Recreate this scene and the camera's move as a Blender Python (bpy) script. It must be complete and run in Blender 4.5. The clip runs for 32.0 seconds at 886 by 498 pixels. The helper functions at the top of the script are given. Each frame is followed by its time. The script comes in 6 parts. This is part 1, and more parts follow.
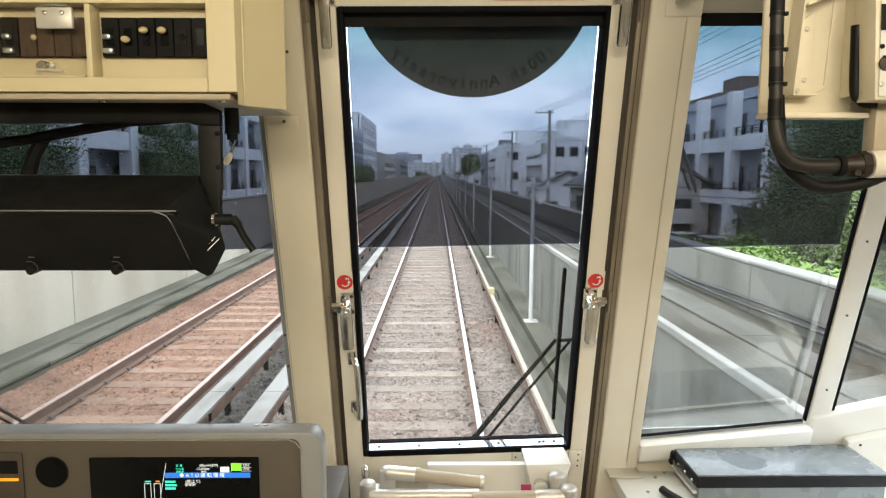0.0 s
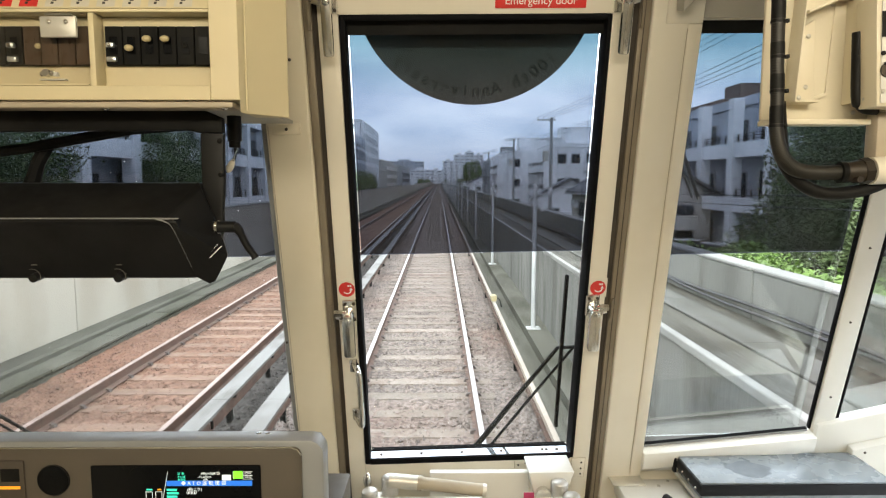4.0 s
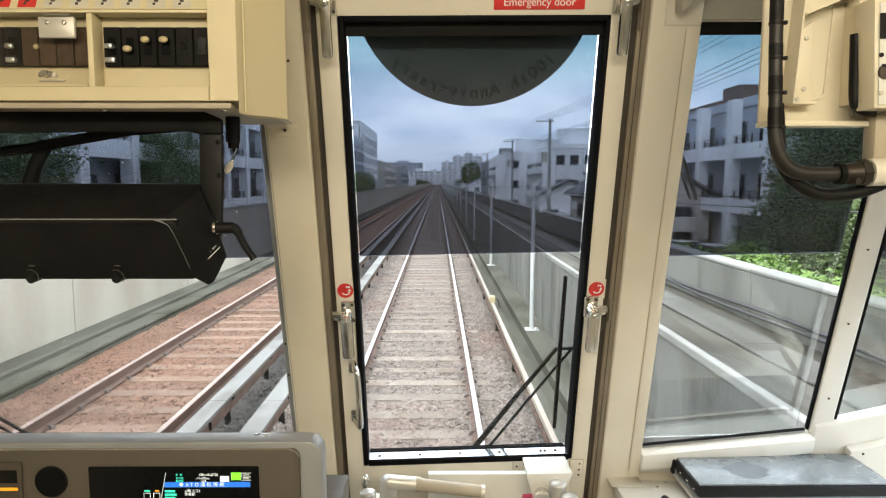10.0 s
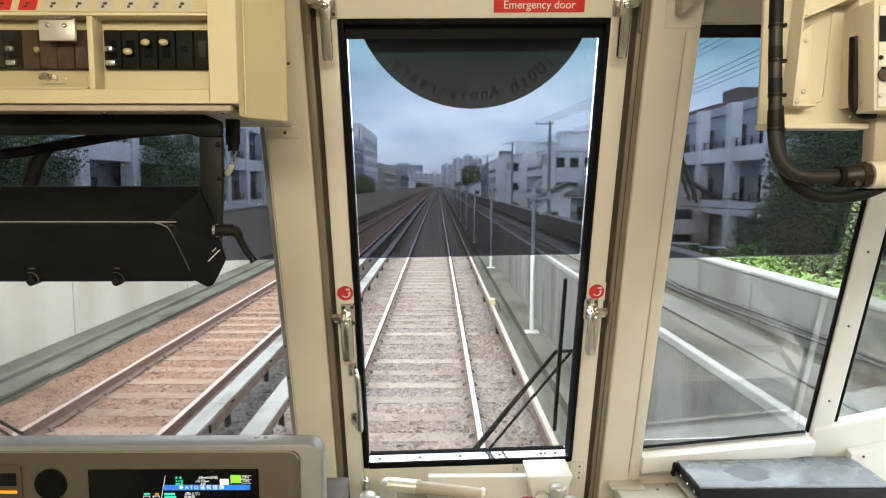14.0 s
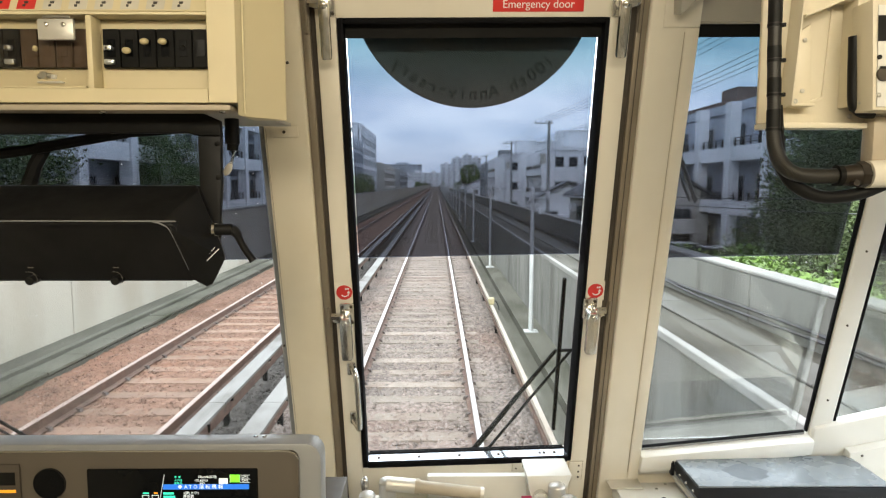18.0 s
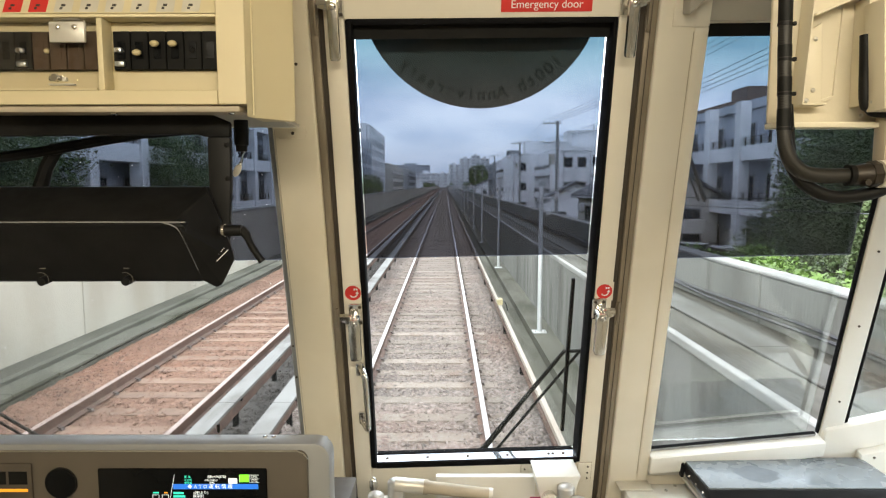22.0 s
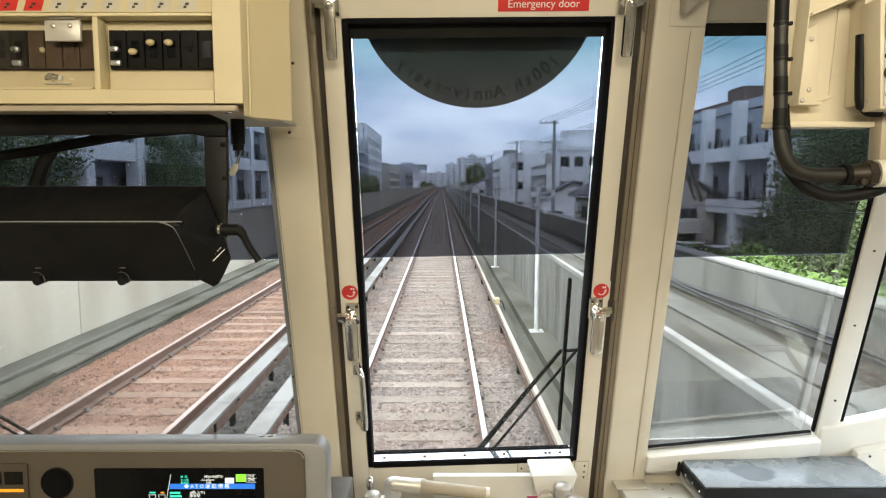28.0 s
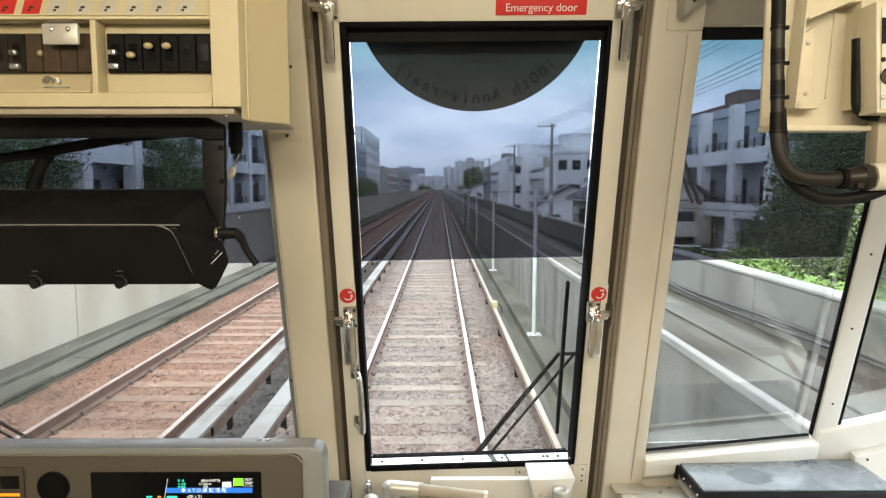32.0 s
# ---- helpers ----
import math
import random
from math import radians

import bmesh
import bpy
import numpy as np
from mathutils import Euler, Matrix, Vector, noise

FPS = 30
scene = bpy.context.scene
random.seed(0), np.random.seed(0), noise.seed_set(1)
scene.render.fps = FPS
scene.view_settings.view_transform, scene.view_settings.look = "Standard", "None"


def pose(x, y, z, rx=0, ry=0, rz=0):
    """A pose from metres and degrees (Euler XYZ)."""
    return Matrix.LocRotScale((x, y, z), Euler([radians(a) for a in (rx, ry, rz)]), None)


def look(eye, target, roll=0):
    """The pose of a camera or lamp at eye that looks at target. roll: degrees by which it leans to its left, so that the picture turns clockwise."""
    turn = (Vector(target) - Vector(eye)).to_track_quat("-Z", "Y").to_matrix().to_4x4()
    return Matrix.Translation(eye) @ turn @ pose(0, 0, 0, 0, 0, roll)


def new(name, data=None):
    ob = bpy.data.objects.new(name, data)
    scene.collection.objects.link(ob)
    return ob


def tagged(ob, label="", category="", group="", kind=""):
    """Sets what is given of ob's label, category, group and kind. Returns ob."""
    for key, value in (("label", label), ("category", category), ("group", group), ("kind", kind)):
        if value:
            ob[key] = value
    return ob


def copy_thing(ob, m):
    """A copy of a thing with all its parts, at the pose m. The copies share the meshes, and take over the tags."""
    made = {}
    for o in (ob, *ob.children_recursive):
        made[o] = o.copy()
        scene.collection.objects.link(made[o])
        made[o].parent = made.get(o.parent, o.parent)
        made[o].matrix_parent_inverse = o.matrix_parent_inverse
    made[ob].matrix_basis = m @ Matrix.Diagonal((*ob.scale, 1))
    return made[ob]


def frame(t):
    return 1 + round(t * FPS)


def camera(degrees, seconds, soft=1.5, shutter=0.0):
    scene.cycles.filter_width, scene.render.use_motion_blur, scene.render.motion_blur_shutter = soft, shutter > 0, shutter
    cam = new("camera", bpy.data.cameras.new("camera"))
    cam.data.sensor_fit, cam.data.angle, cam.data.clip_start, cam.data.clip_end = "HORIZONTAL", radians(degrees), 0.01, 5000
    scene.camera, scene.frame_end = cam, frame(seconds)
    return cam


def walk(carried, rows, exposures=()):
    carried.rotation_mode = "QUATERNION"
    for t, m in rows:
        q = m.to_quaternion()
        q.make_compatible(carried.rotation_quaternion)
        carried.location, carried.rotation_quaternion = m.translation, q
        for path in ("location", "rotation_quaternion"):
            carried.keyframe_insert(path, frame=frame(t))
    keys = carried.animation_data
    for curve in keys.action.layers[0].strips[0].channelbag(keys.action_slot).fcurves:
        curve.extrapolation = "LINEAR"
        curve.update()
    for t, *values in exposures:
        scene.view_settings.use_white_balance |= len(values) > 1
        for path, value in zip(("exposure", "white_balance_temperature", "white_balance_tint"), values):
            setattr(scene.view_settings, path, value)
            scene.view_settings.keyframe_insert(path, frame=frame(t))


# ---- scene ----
cam = camera(68.6, 32.0, 1.2)

# The place is the driver's cab of an elevated train: the camera stands in it and only turns.
# The line ahead is built straight, as it is for most of the ride.
EYE = (0.31, 0.0, 2.60)
TURNS = [
    (0, 83.41, -0.06, -0.52), (0.5, 83.54, -0.05, -0.49), (1, 83.66, -0.04, -0.46), (1.5, 83.73, -0.06, -0.39), (2, 83.87, -0.04, -0.33), (2.5, 83.96, -0.05, -0.32),
    (3, 84.05, -0.06, -0.30), (3.5, 84.07, 0.01, -0.30), (5.5, 83.86, 0.01, -0.44), (6, 83.90, 0.04, -0.37), (6.5, 84.04, 0.02, -0.42), (7, 84.01, 0.06, -0.37),
    (7.5, 84.07, 0.04, -0.38), (8, 84.14, 0.00, -0.42), (8.5, 84.00, 0.00, -0.44), (9, 84.02, 0.05, -0.38), (9.5, 84.08, -0.04, -0.48), (10, 84.14, -0.02, -0.47),
    (10.5, 84.16, -0.01, -0.40), (11, 84.25, -0.04, -0.48), (11.5, 84.22, -0.02, -0.48), (12, 84.22, 0.00, -0.42), (12.5, 84.34, -0.04, -0.45), (13, 84.31, -0.01, -0.45),
    (13.5, 84.29, 0.00, -0.42), (14, 84.36, -0.01, -0.47), (14.5, 84.36, 0.01, -0.42), (16.5, 84.21, -0.02, -0.48), (17, 84.24, -0.01, -0.46), (17.5, 84.39, 0.01, -0.43),
    (18, 84.30, -0.03, -0.55), (18.5, 84.29, 0.02, -0.36), (19, 84.38, -0.01, -0.40), (19.5, 84.29, 0.02, -0.27), (20, 84.00, 0.05, -0.16), (20.5, 84.08, 0.05, -0.06),
    (21, 84.28, 0.09, 0.03), (21.5, 84.35, 0.13, 0.17), (22, 84.35, 0.10, 0.18), (22.5, 84.18, 0.14, 0.22), (23, 84.14, 0.10, 0.18), (23.5, 84.14, 0.10, 0.18),
    (24, 84.14, 0.11, 0.18), (24.5, 84.14, 0.10, 0.10), (25, 84.14, 0.09, 0.11), (25.5, 84.14, 0.07, 0.04), (27.5, 84.28, 0.09, -0.04), (28, 84.30, 0.08, -0.09),
    (28.5, 84.35, 0.08, -0.11), (29, 84.45, 0.08, -0.15), (29.5, 84.43, 0.06, -0.16), (30, 84.45, 0.06, -0.23), (30.5, 84.46, 0.08, -0.19), (31, 84.53, 0.07, -0.25),
    (31.5, 84.58, 0.05, -0.26), (32, 84.59, 0.06, -0.28)]
walk(cam, [(t, pose(*EYE, a, b, c)) for t, a, b, c in TURNS], [(0, 0.48), (32, 0.48)])

# ---- world, sun, lights ----
world = bpy.data.worlds.new("overcast")
scene.world = world
world.use_nodes = True
wn, wl = world.node_tree.nodes, world.node_tree.links
wn.clear()
wout = wn.new("ShaderNodeOutputWorld")
sky = wn.new("ShaderNodeTexSky")
sky.sky_type, sky.sun_disc = "NISHITA", False
sky.sun_elevation, sky.sun_rotation = radians(33), radians(196)
bg_sky, bg_cloud, wmix = wn.new("ShaderNodeBackground"), wn.new("ShaderNodeBackground"), wn.new("ShaderNodeMixShader")
bg_sky.inputs[1].default_value = 0.15
wl.new(sky.outputs[0], bg_sky.inputs[0])
wtc, wmap, wnoise, wramp = wn.new("ShaderNodeTexCoord"), wn.new("ShaderNodeMapping"), wn.new("ShaderNodeTexNoise"), wn.new("ShaderNodeValToRGB")
wmap.inputs["Scale"].default_value = (2.2, 2.2, 7.0)
wnoise.inputs["Scale"].default_value, wnoise.inputs["Detail"].default_value, wnoise.inputs["Roughness"].default_value = 2.0, 7.0, 0.55
wl.new(wtc.outputs["Generated"], wmap.inputs[0])
wl.new(wmap.outputs[0], wnoise.inputs[0])
wl.new(wnoise.outputs[0], wramp.inputs[0])
wramp.color_ramp.elements[0].position, wramp.color_ramp.elements[0].color = 0.40, (0.60, 0.665, 0.76, 1)
wramp.color_ramp.elements[1].position, wramp.color_ramp.elements[1].color = 0.60, (0.97, 0.98, 1.0, 1)
wl.new(wramp.outputs[0], bg_cloud.inputs[0])
bg_cloud.inputs[1].default_value = 4.1
wmix.inputs[0].default_value = 0.88
wl.new(bg_sky.outputs[0], wmix.inputs[1])
wl.new(bg_cloud.outputs[0], wmix.inputs[2])
wl.new(wmix.outputs[0], wout.inputs[0])

sun = new("sun", bpy.data.lights.new("sun", "SUN"))
sun.data.energy, sun.data.angle, sun.data.color = 1.5, radians(25), (1.0, 0.985, 0.96)
sun.matrix_world = look((-12, -42, 28), (0, 0, 0))


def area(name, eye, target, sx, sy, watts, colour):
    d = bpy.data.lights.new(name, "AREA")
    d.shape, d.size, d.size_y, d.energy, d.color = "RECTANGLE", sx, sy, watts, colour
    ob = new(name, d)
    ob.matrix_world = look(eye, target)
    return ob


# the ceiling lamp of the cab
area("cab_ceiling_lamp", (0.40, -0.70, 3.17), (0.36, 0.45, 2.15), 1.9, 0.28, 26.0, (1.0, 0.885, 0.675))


# ---- materials ----
def mat(name, colour, rough=0.6, metal=0.0, vary=0.08, scale=6.0, bump=0.0, bscale=120.0, dirt=None, dirt_amount=0.3, dscale=1.5,
        emit=0.0, coat=0.0, rnd=0.0, stretch=(1, 1, 1), grain=0.0, spec=0.5):
    m = bpy.data.materials.new(name)
    m.use_nodes = True
    n, l = m.node_tree.nodes, m.node_tree.links
    b = n["Principled BSDF"]
    b.inputs["Roughness"].default_value, b.inputs["Metallic"].default_value = rough, metal
    b.inputs["Specular IOR Level"].default_value = spec
    if coat:
        b.inputs["Coat Weight"].default_value = coat
    geo = n.new("ShaderNodeNewGeometry")
    mp = n.new("ShaderNodeMapping")
    mp.inputs["Scale"].default_value = stretch
    l.new(geo.outputs["Position"], mp.inputs[0])

    def noise_tex(s, detail=4.0):
        t = n.new("ShaderNodeTexNoise")
        t.inputs["Scale"].default_value, t.inputs["Detail"].default_value = s, detail
        l.new(mp.outputs[0], t.inputs[0])
        return t.outputs[0]

    def mix(kind, fac, a, c):
        x = n.new("ShaderNodeMix")
        x.data_type, x.blend_type = "RGBA", kind
        for sock, v in ((x.inputs[0], fac), (x.inputs[6], a), (x.inputs[7], c)):
            if hasattr(v, "links"):
                l.new(v, sock)
            else:
                sock.default_value = v if isinstance(v, (int, float)) else (*v[:3], 1)
        return x.outputs[2]

    def ramp(v, lo, hi, a=0.0, c=1.0):
        r = n.new("ShaderNodeMapRange")
        for i, q in enumerate((lo, hi, a, c)):
            r.inputs[i + 1].default_value = q
        l.new(v, r.inputs[0])
        return r.outputs[0]

    col = mix("MIX", 0.0, colour, colour)
    if vary:
        dark = tuple(c * (1 - 2 * vary) for c in colour)
        lite = tuple(min(1, c * (1 + vary)) for c in colour)
        col = mix("MIX", ramp(noise_tex(scale), 0.3, 0.7), dark, lite)
    if grain:
        col = mix("MULTIPLY", grain, col, mix("MIX", ramp(noise_tex(bscale, 2), 0.35, 0.65), (0.25, 0.25, 0.25), (1.25, 1.25, 1.25)))
    if dirt:
        col = mix("MIX", ramp(noise_tex(dscale, 8), 0.48, 0.72, 0.0, dirt_amount), col, dirt)
    if rnd:
        oi = n.new("ShaderNodeObjectInfo")
        col = mix("MULTIPLY", 1.0, col, mix("MIX", ramp(oi.outputs["Random"], 0, 1), (1 - rnd,) * 3, (1 + rnd * 0.4,) * 3))
    l.new(col, b.inputs["Base Color"])
    l.new(ramp(noise_tex(scale * 2.3), 0.3, 0.7, max(0.02, rough - 0.07), min(1, rough + 0.07)), b.inputs["Roughness"])
    if bump:
        bp = n.new("ShaderNodeBump")
        bp.inputs["Strength"].default_value, bp.inputs["Distance"].default_value = bump, 1.0 / bscale
        l.new(noise_tex(bscale, 3), bp.inputs["Height"])
        l.new(bp.outputs[0], b.inputs["Normal"])
    if emit:
        b.inputs["Emission Color"].default_value, b.inputs["Emission Strength"].default_value = (*colour[:3], 1), emit
    return m


def glass(name, tint, gloss=1.0, top=None, veil=0.0):
    m = bpy.data.materials.new(name)
    m.use_nodes = True
    n, l = m.node_tree.nodes, m.node_tree.links
    n.remove(n["Principled BSDF"])
    tr, gl, mx, fr = n.new("ShaderNodeBsdfTransparent"), n.new("ShaderNodeBsdfGlossy"), n.new("ShaderNodeMixShader"), n.new("ShaderNodeFresnel")
    tr.inputs[0].default_value = (*tint, 1)
    if top:  # brighter skyline put into the tint above eye level; teal shade band on top
        geo, sep, rng, cr = n.new("ShaderNodeNewGeometry"), n.new("ShaderNodeSeparateXYZ"), n.new("ShaderNodeMapRange"), n.new("ShaderNodeValToRGB")
        l.new(geo.outputs["Position"], sep.inputs[0])
        l.new(sep.outputs[2], rng.inputs[0])
        rng.inputs[1].default_value, rng.inputs[2].default_value = 2.585, 2.90
        els = cr.color_ramp.elements
        els[0].position, els[0].color = 0.0, (*tint, 1)
        els[1].position, els[1].color = 0.95, (top[0] * 0.62, top[1] * 0.80, top[2] * 0.80, 1)
        for at in (0.36, 0.56):
            el = els.new(at)
            el.color = (*top, 1)
        l.new(rng.outputs[0], cr.inputs[0])
        l.new(cr.outputs[0], tr.inputs[0])
    gl.inputs["Roughness"].default_value = 0.02
    fr.inputs[0].default_value = 1.5
    ml = n.new("ShaderNodeMath")
    ml.operation = "MULTIPLY"
    ml.inputs[1].default_value = gloss
    l.new(fr.outputs[0], ml.inputs[0])
    l.new(ml.outputs[0], mx.inputs[0])
    l.new(tr.outputs[0], mx.inputs[1])
    l.new(gl.outputs[0], mx.inputs[2])
    out = mx.outputs[0]
    if veil:  # thin dusty veil, added to lift the darks as glass reflections would
        df, dm, nz, mr = n.new("ShaderNodeBsdfDiffuse"), n.new("ShaderNodeMixShader"), n.new("ShaderNodeTexNoise"), n.new("ShaderNodeMapRange")
        df.inputs[0].default_value = (0.62, 0.60, 0.57, 1)
        nz.inputs["Scale"].default_value, nz.inputs["Detail"].default_value = 4.0, 5.0
        for i, q in enumerate((0.3, 0.7, veil * 0.5, veil * 1.5)):
            mr.inputs[i + 1].default_value = q
        l.new(nz.outputs[0], mr.inputs[0])
        l.new(mr.outputs[0], dm.inputs[0])
        l.new(out, dm.inputs[1])
        l.new(df.outputs[0], dm.inputs[2])
        out = dm.outputs[0]
    l.new(out, n["Material Output"].inputs[0])
    return m


CREAM = mat("cream_paint", (0.735, 0.69, 0.588), 0.42, vary=0.03, scale=5, bump=0.05, bscale=260, dirt=(0.52, 0.44, 0.30), dirt_amount=0.16, dscale=7)
# CREAM darkened and yellowed for the weaker light on the left pillar
CREAM_SHADED = mat("shaded_cream_paint", (0.68, 0.62, 0.49), 0.42, vary=0.03, scale=5, bump=0.02, bscale=260, dirt=(0.50, 0.42, 0.28), dirt_amount=0.2, dscale=7)
CREAM2 = mat("cream_cabinet_paint", (0.635, 0.555, 0.355), 0.42, vary=0.03, scale=6, bump=0.015, bscale=240, dirt=(0.55, 0.45, 0.26), dirt_amount=0.14, dscale=8)
CREAM3 = mat("cream_equipment_paint", (0.72, 0.66, 0.515), 0.42, vary=0.03, scale=6, bump=0.05, bscale=240, dirt=(0.52, 0.44, 0.30), dirt_amount=0.14, dscale=8)
WHITE_SILL = mat("off_white_moulding", (0.75, 0.745, 0.705), 0.38, vary=0.03, scale=4, dirt=(0.5, 0.47, 0.4), dirt_amount=0.18, dscale=6, bump=0.04, bscale=220)
GREYPAINT = mat("grey_panel_paint", (0.42, 0.40, 0.35), 0.5, vary=0.04, dirt=(0.3, 0.28, 0.24), dirt_amount=0.2, dscale=5)
TAUPE = mat("taupe_console_plastic", (0.080, 0.066, 0.050), 0.5, vary=0.05, scale=12, bump=0.12, bscale=900)
SILVER = mat("silver_grey_paint", (0.262, 0.268, 0.272), 0.36, 0.1, vary=0.05, scale=14, bump=0.05, bscale=500)
BLACK = mat("black_plastic", (0.009, 0.009, 0.009), 0.5, spec=0.2, vary=0.2, scale=18, bump=0.06, bscale=700)
BLACKM = mat("matt_black_metal", (0.0085, 0.0085, 0.008), 0.6, spec=0.13, vary=0.2, scale=14, bump=0.05, bscale=500, dirt=(0.04, 0.037, 0.034), dirt_amount=0.2, dscale=12)
RUBBER = mat("black_rubber", (0.007, 0.007, 0.008), 0.8, spec=0.08, vary=0.15, scale=20)
GAPM = mat("dark_brown_seal", (0.055, 0.043, 0.03), 0.6, vary=0.15, scale=16)
FRAMEM = mat("bronze_grey_frame", (0.25, 0.21, 0.155), 0.42, 0.3, vary=0.08, scale=10)
STRIP = mat("pale_steel_strip", (0.60, 0.68, 0.77), 0.07, 0.75, vary=0.03, scale=20)
JOINT = mat("cast_aluminium_joint", (0.58, 0.57, 0.55), 0.38, 0.55, vary=0.06, scale=30)
BROWNFRONT = mat("brown_breaker_front", (0.080, 0.052, 0.034), 0.3, vary=0.12, scale=40)
INK = mat("dark_grey_print", (0.05, 0.045, 0.04), 0.6, vary=0.05, scale=40)
DIMPRINT = mat("worn_grey_print", (0.11, 0.10, 0.085), 0.6, vary=0.1, scale=40)
CHROME = mat("chrome", (0.74, 0.73, 0.70), 0.20, 1.0, vary=0.05, scale=30)
STEEL = mat("brushed_steel", (0.62, 0.66, 0.70), 0.3, 0.9, vary=0.06, scale=25)
ALU = mat("pale_aluminium", (0.66, 0.64, 0.58), 0.4, 0.5, vary=0.06, scale=20)
BEIGE = mat("beige_grip", (0.42, 0.36, 0.27), 0.5, vary=0.06, scale=18, bump=0.05, bscale=400)
RED = mat("red_sticker", (0.62, 0.035, 0.03), 0.4, vary=0.04, scale=30)
WHITE = mat("white_print", (0.82, 0.82, 0.80), 0.5, vary=0.03, scale=30)
YELLOWED = mat("yellowed_plastic", (0.55, 0.47, 0.27), 0.45, vary=0.06, scale=40)
PINK = mat("magenta_label", (0.45, 0.05, 0.13), 0.5, vary=0.05, scale=40)
CASE = mat("blue_grey_case_lid", (0.205, 0.235, 0.262), 0.28, vary=0.06, scale=9, bump=0.03, bscale=300, dirt=(0.16, 0.185, 0.21), dirt_amount=0.4, dscale=5)
SMUDGE = mat("dull_smudge", (0.125, 0.146, 0.168), 0.5, vary=0.12, scale=25)
CASE_DARK = mat("black_case_edge", (0.011, 0.012, 0.015), 0.5, spec=0.2, vary=0.12, scale=20)
SCREEN = mat("black_screen", (0.004, 0.0045, 0.005), 0.2, spec=0.15, vary=0.1, scale=20)
TAG = mat("faded_white_tag", (0.58, 0.55, 0.47), 0.5, vary=0.05, scale=30)
WEED = mat("weed_green", (0.16, 0.24, 0.06), 0.7, vary=0.25, scale=6)
LED_B = mat("screen_blue", (0.02, 0.14, 0.55), 0.4, vary=0, emit=0.75)
LED_G = mat("screen_green", (0.18, 0.80, 0.03), 0.4, vary=0, emit=0.9)
LED_C = mat("screen_teal", (0.04, 0.62, 0.42), 0.4, vary=0, emit=0.8)
LED_W = mat("screen_white", (0.75, 0.80, 0.80), 0.4, vary=0, emit=0.5)
ORANGE = mat("orange_strip", (0.85, 0.33, 0.02), 0.4, vary=0, emit=0.5)
SIGNBACK = mat("headmark_back", (0.60, 0.56, 0.51), 0.6, vary=0.08, scale=12)
SIGNBAR = mat("headmark_bracket", (0.45, 0.42, 0.39), 0.6, vary=0.08, scale=12)
SIGNINK = mat("headmark_ink", (0.23, 0.215, 0.20), 0.6, vary=0.08, scale=12)
CLEARPLASTIC = glass("clear_cover", (0.985, 0.975, 0.955), 0.9)
PANE = glass("clear_pane", (0.95, 0.97, 0.96), 0.3, None, 0.006)
TINT = glass("tinted_pane", (0.316, 0.332, 0.369), 0.35, (0.346, 0.380, 0.428), 0.012)

# outside
BALLAST = mat("ballast", (0.248, 0.208, 0.186), 0.9, vary=0.14, scale=1.2, bump=0.9, bscale=22, dirt=(0.20, 0.10, 0.065), dirt_amount=0.5, dscale=0.25, grain=0.65, spec=0.12)
BALLASTD = mat("dark_ballast", (0.105, 0.095, 0.088), 0.85, vary=0.2, scale=1.2, bump=0.9, bscale=22, dirt=(0.05, 0.045, 0.04), dirt_amount=0.6, dscale=0.5, grain=0.6, spec=0.2)
STONED = mat("dark_ballast_stone", (0.115, 0.105, 0.097), 0.85, vary=0.35, scale=9, bump=0.3, bscale=60, spec=0.2)
STONE = mat("ballast_stone", (0.265, 0.22, 0.195), 0.9, vary=0.3, scale=9, bump=0.3, bscale=60, spec=0.12)
BALLASTL = mat("rusty_ballast", (0.24, 0.148, 0.110), 0.9, vary=0.14, scale=1.2, bump=0.9, bscale=22, dirt=(0.22, 0.10, 0.06), dirt_amount=0.5, dscale=0.25, grain=0.6, spec=0.12)
SLEEPER = mat("concrete_sleeper", (0.258, 0.219, 0.186), 0.85, vary=0.10, scale=5, bump=0.3, bscale=70, rnd=0.22, dirt=(0.15, 0.09, 0.065), dirt_amount=0.5, dscale=3, spec=0.12)
RAILTOP = mat("polished_rail_head", (0.36, 0.345, 0.34), 0.32, 0.9, vary=0.05, scale=3)
SLEEPERL = mat("rust_stained_sleeper", (0.238, 0.163, 0.126), 0.85, vary=0.10, scale=5, bump=0.3, bscale=70, rnd=0.22, dirt=(0.22, 0.13, 0.085), dirt_amount=0.6, dscale=3, spec=0.12)
STONEL = mat("rusty_ballast_stone", (0.235, 0.15, 0.116), 0.9, vary=0.3, scale=9, bump=0.3, bscale=60, spec=0.12)
RAILDULL = mat("dull_rail_head", (0.33, 0.25, 0.22), 0.4, 0.4, vary=0.1, scale=4)
WALKFLOOR = mat("mottled_walkway_concrete", (0.106, 0.101, 0.086), 0.9, vary=0.26, scale=4.0, bump=0.35, bscale=30, dirt=(0.047, 0.043, 0.032), dirt_amount=0.9, dscale=5.0, stretch=(1, 0.13, 1), spec=0.12)
POLEC = mat("pale_concrete_pole", (0.34, 0.34, 0.335), 0.8, vary=0.06, scale=2, dirt=(0.2, 0.2, 0.19), dirt_amount=0.4, dscale=1.0, spec=0.12)
# far window glass, haze and reflected sky put into its pale colour
FARGLASS = mat("haze_paled_window_glass", (0.20, 0.22, 0.25), 0.25, vary=0.15, scale=0.5)
FITTING = mat("worn_dark_fitting", (0.032, 0.025, 0.018), 0.4, 0.3, vary=0.2, scale=40)
KERB = mat("mossy_stained_concrete", (0.130, 0.126, 0.104), 0.9, vary=0.22, scale=0.9, bump=0.45, bscale=30, dirt=(0.052, 0.054, 0.036), dirt_amount=0.9, dscale=1.3, stretch=(1, 0.4, 1), rnd=0.10, spec=0.12)
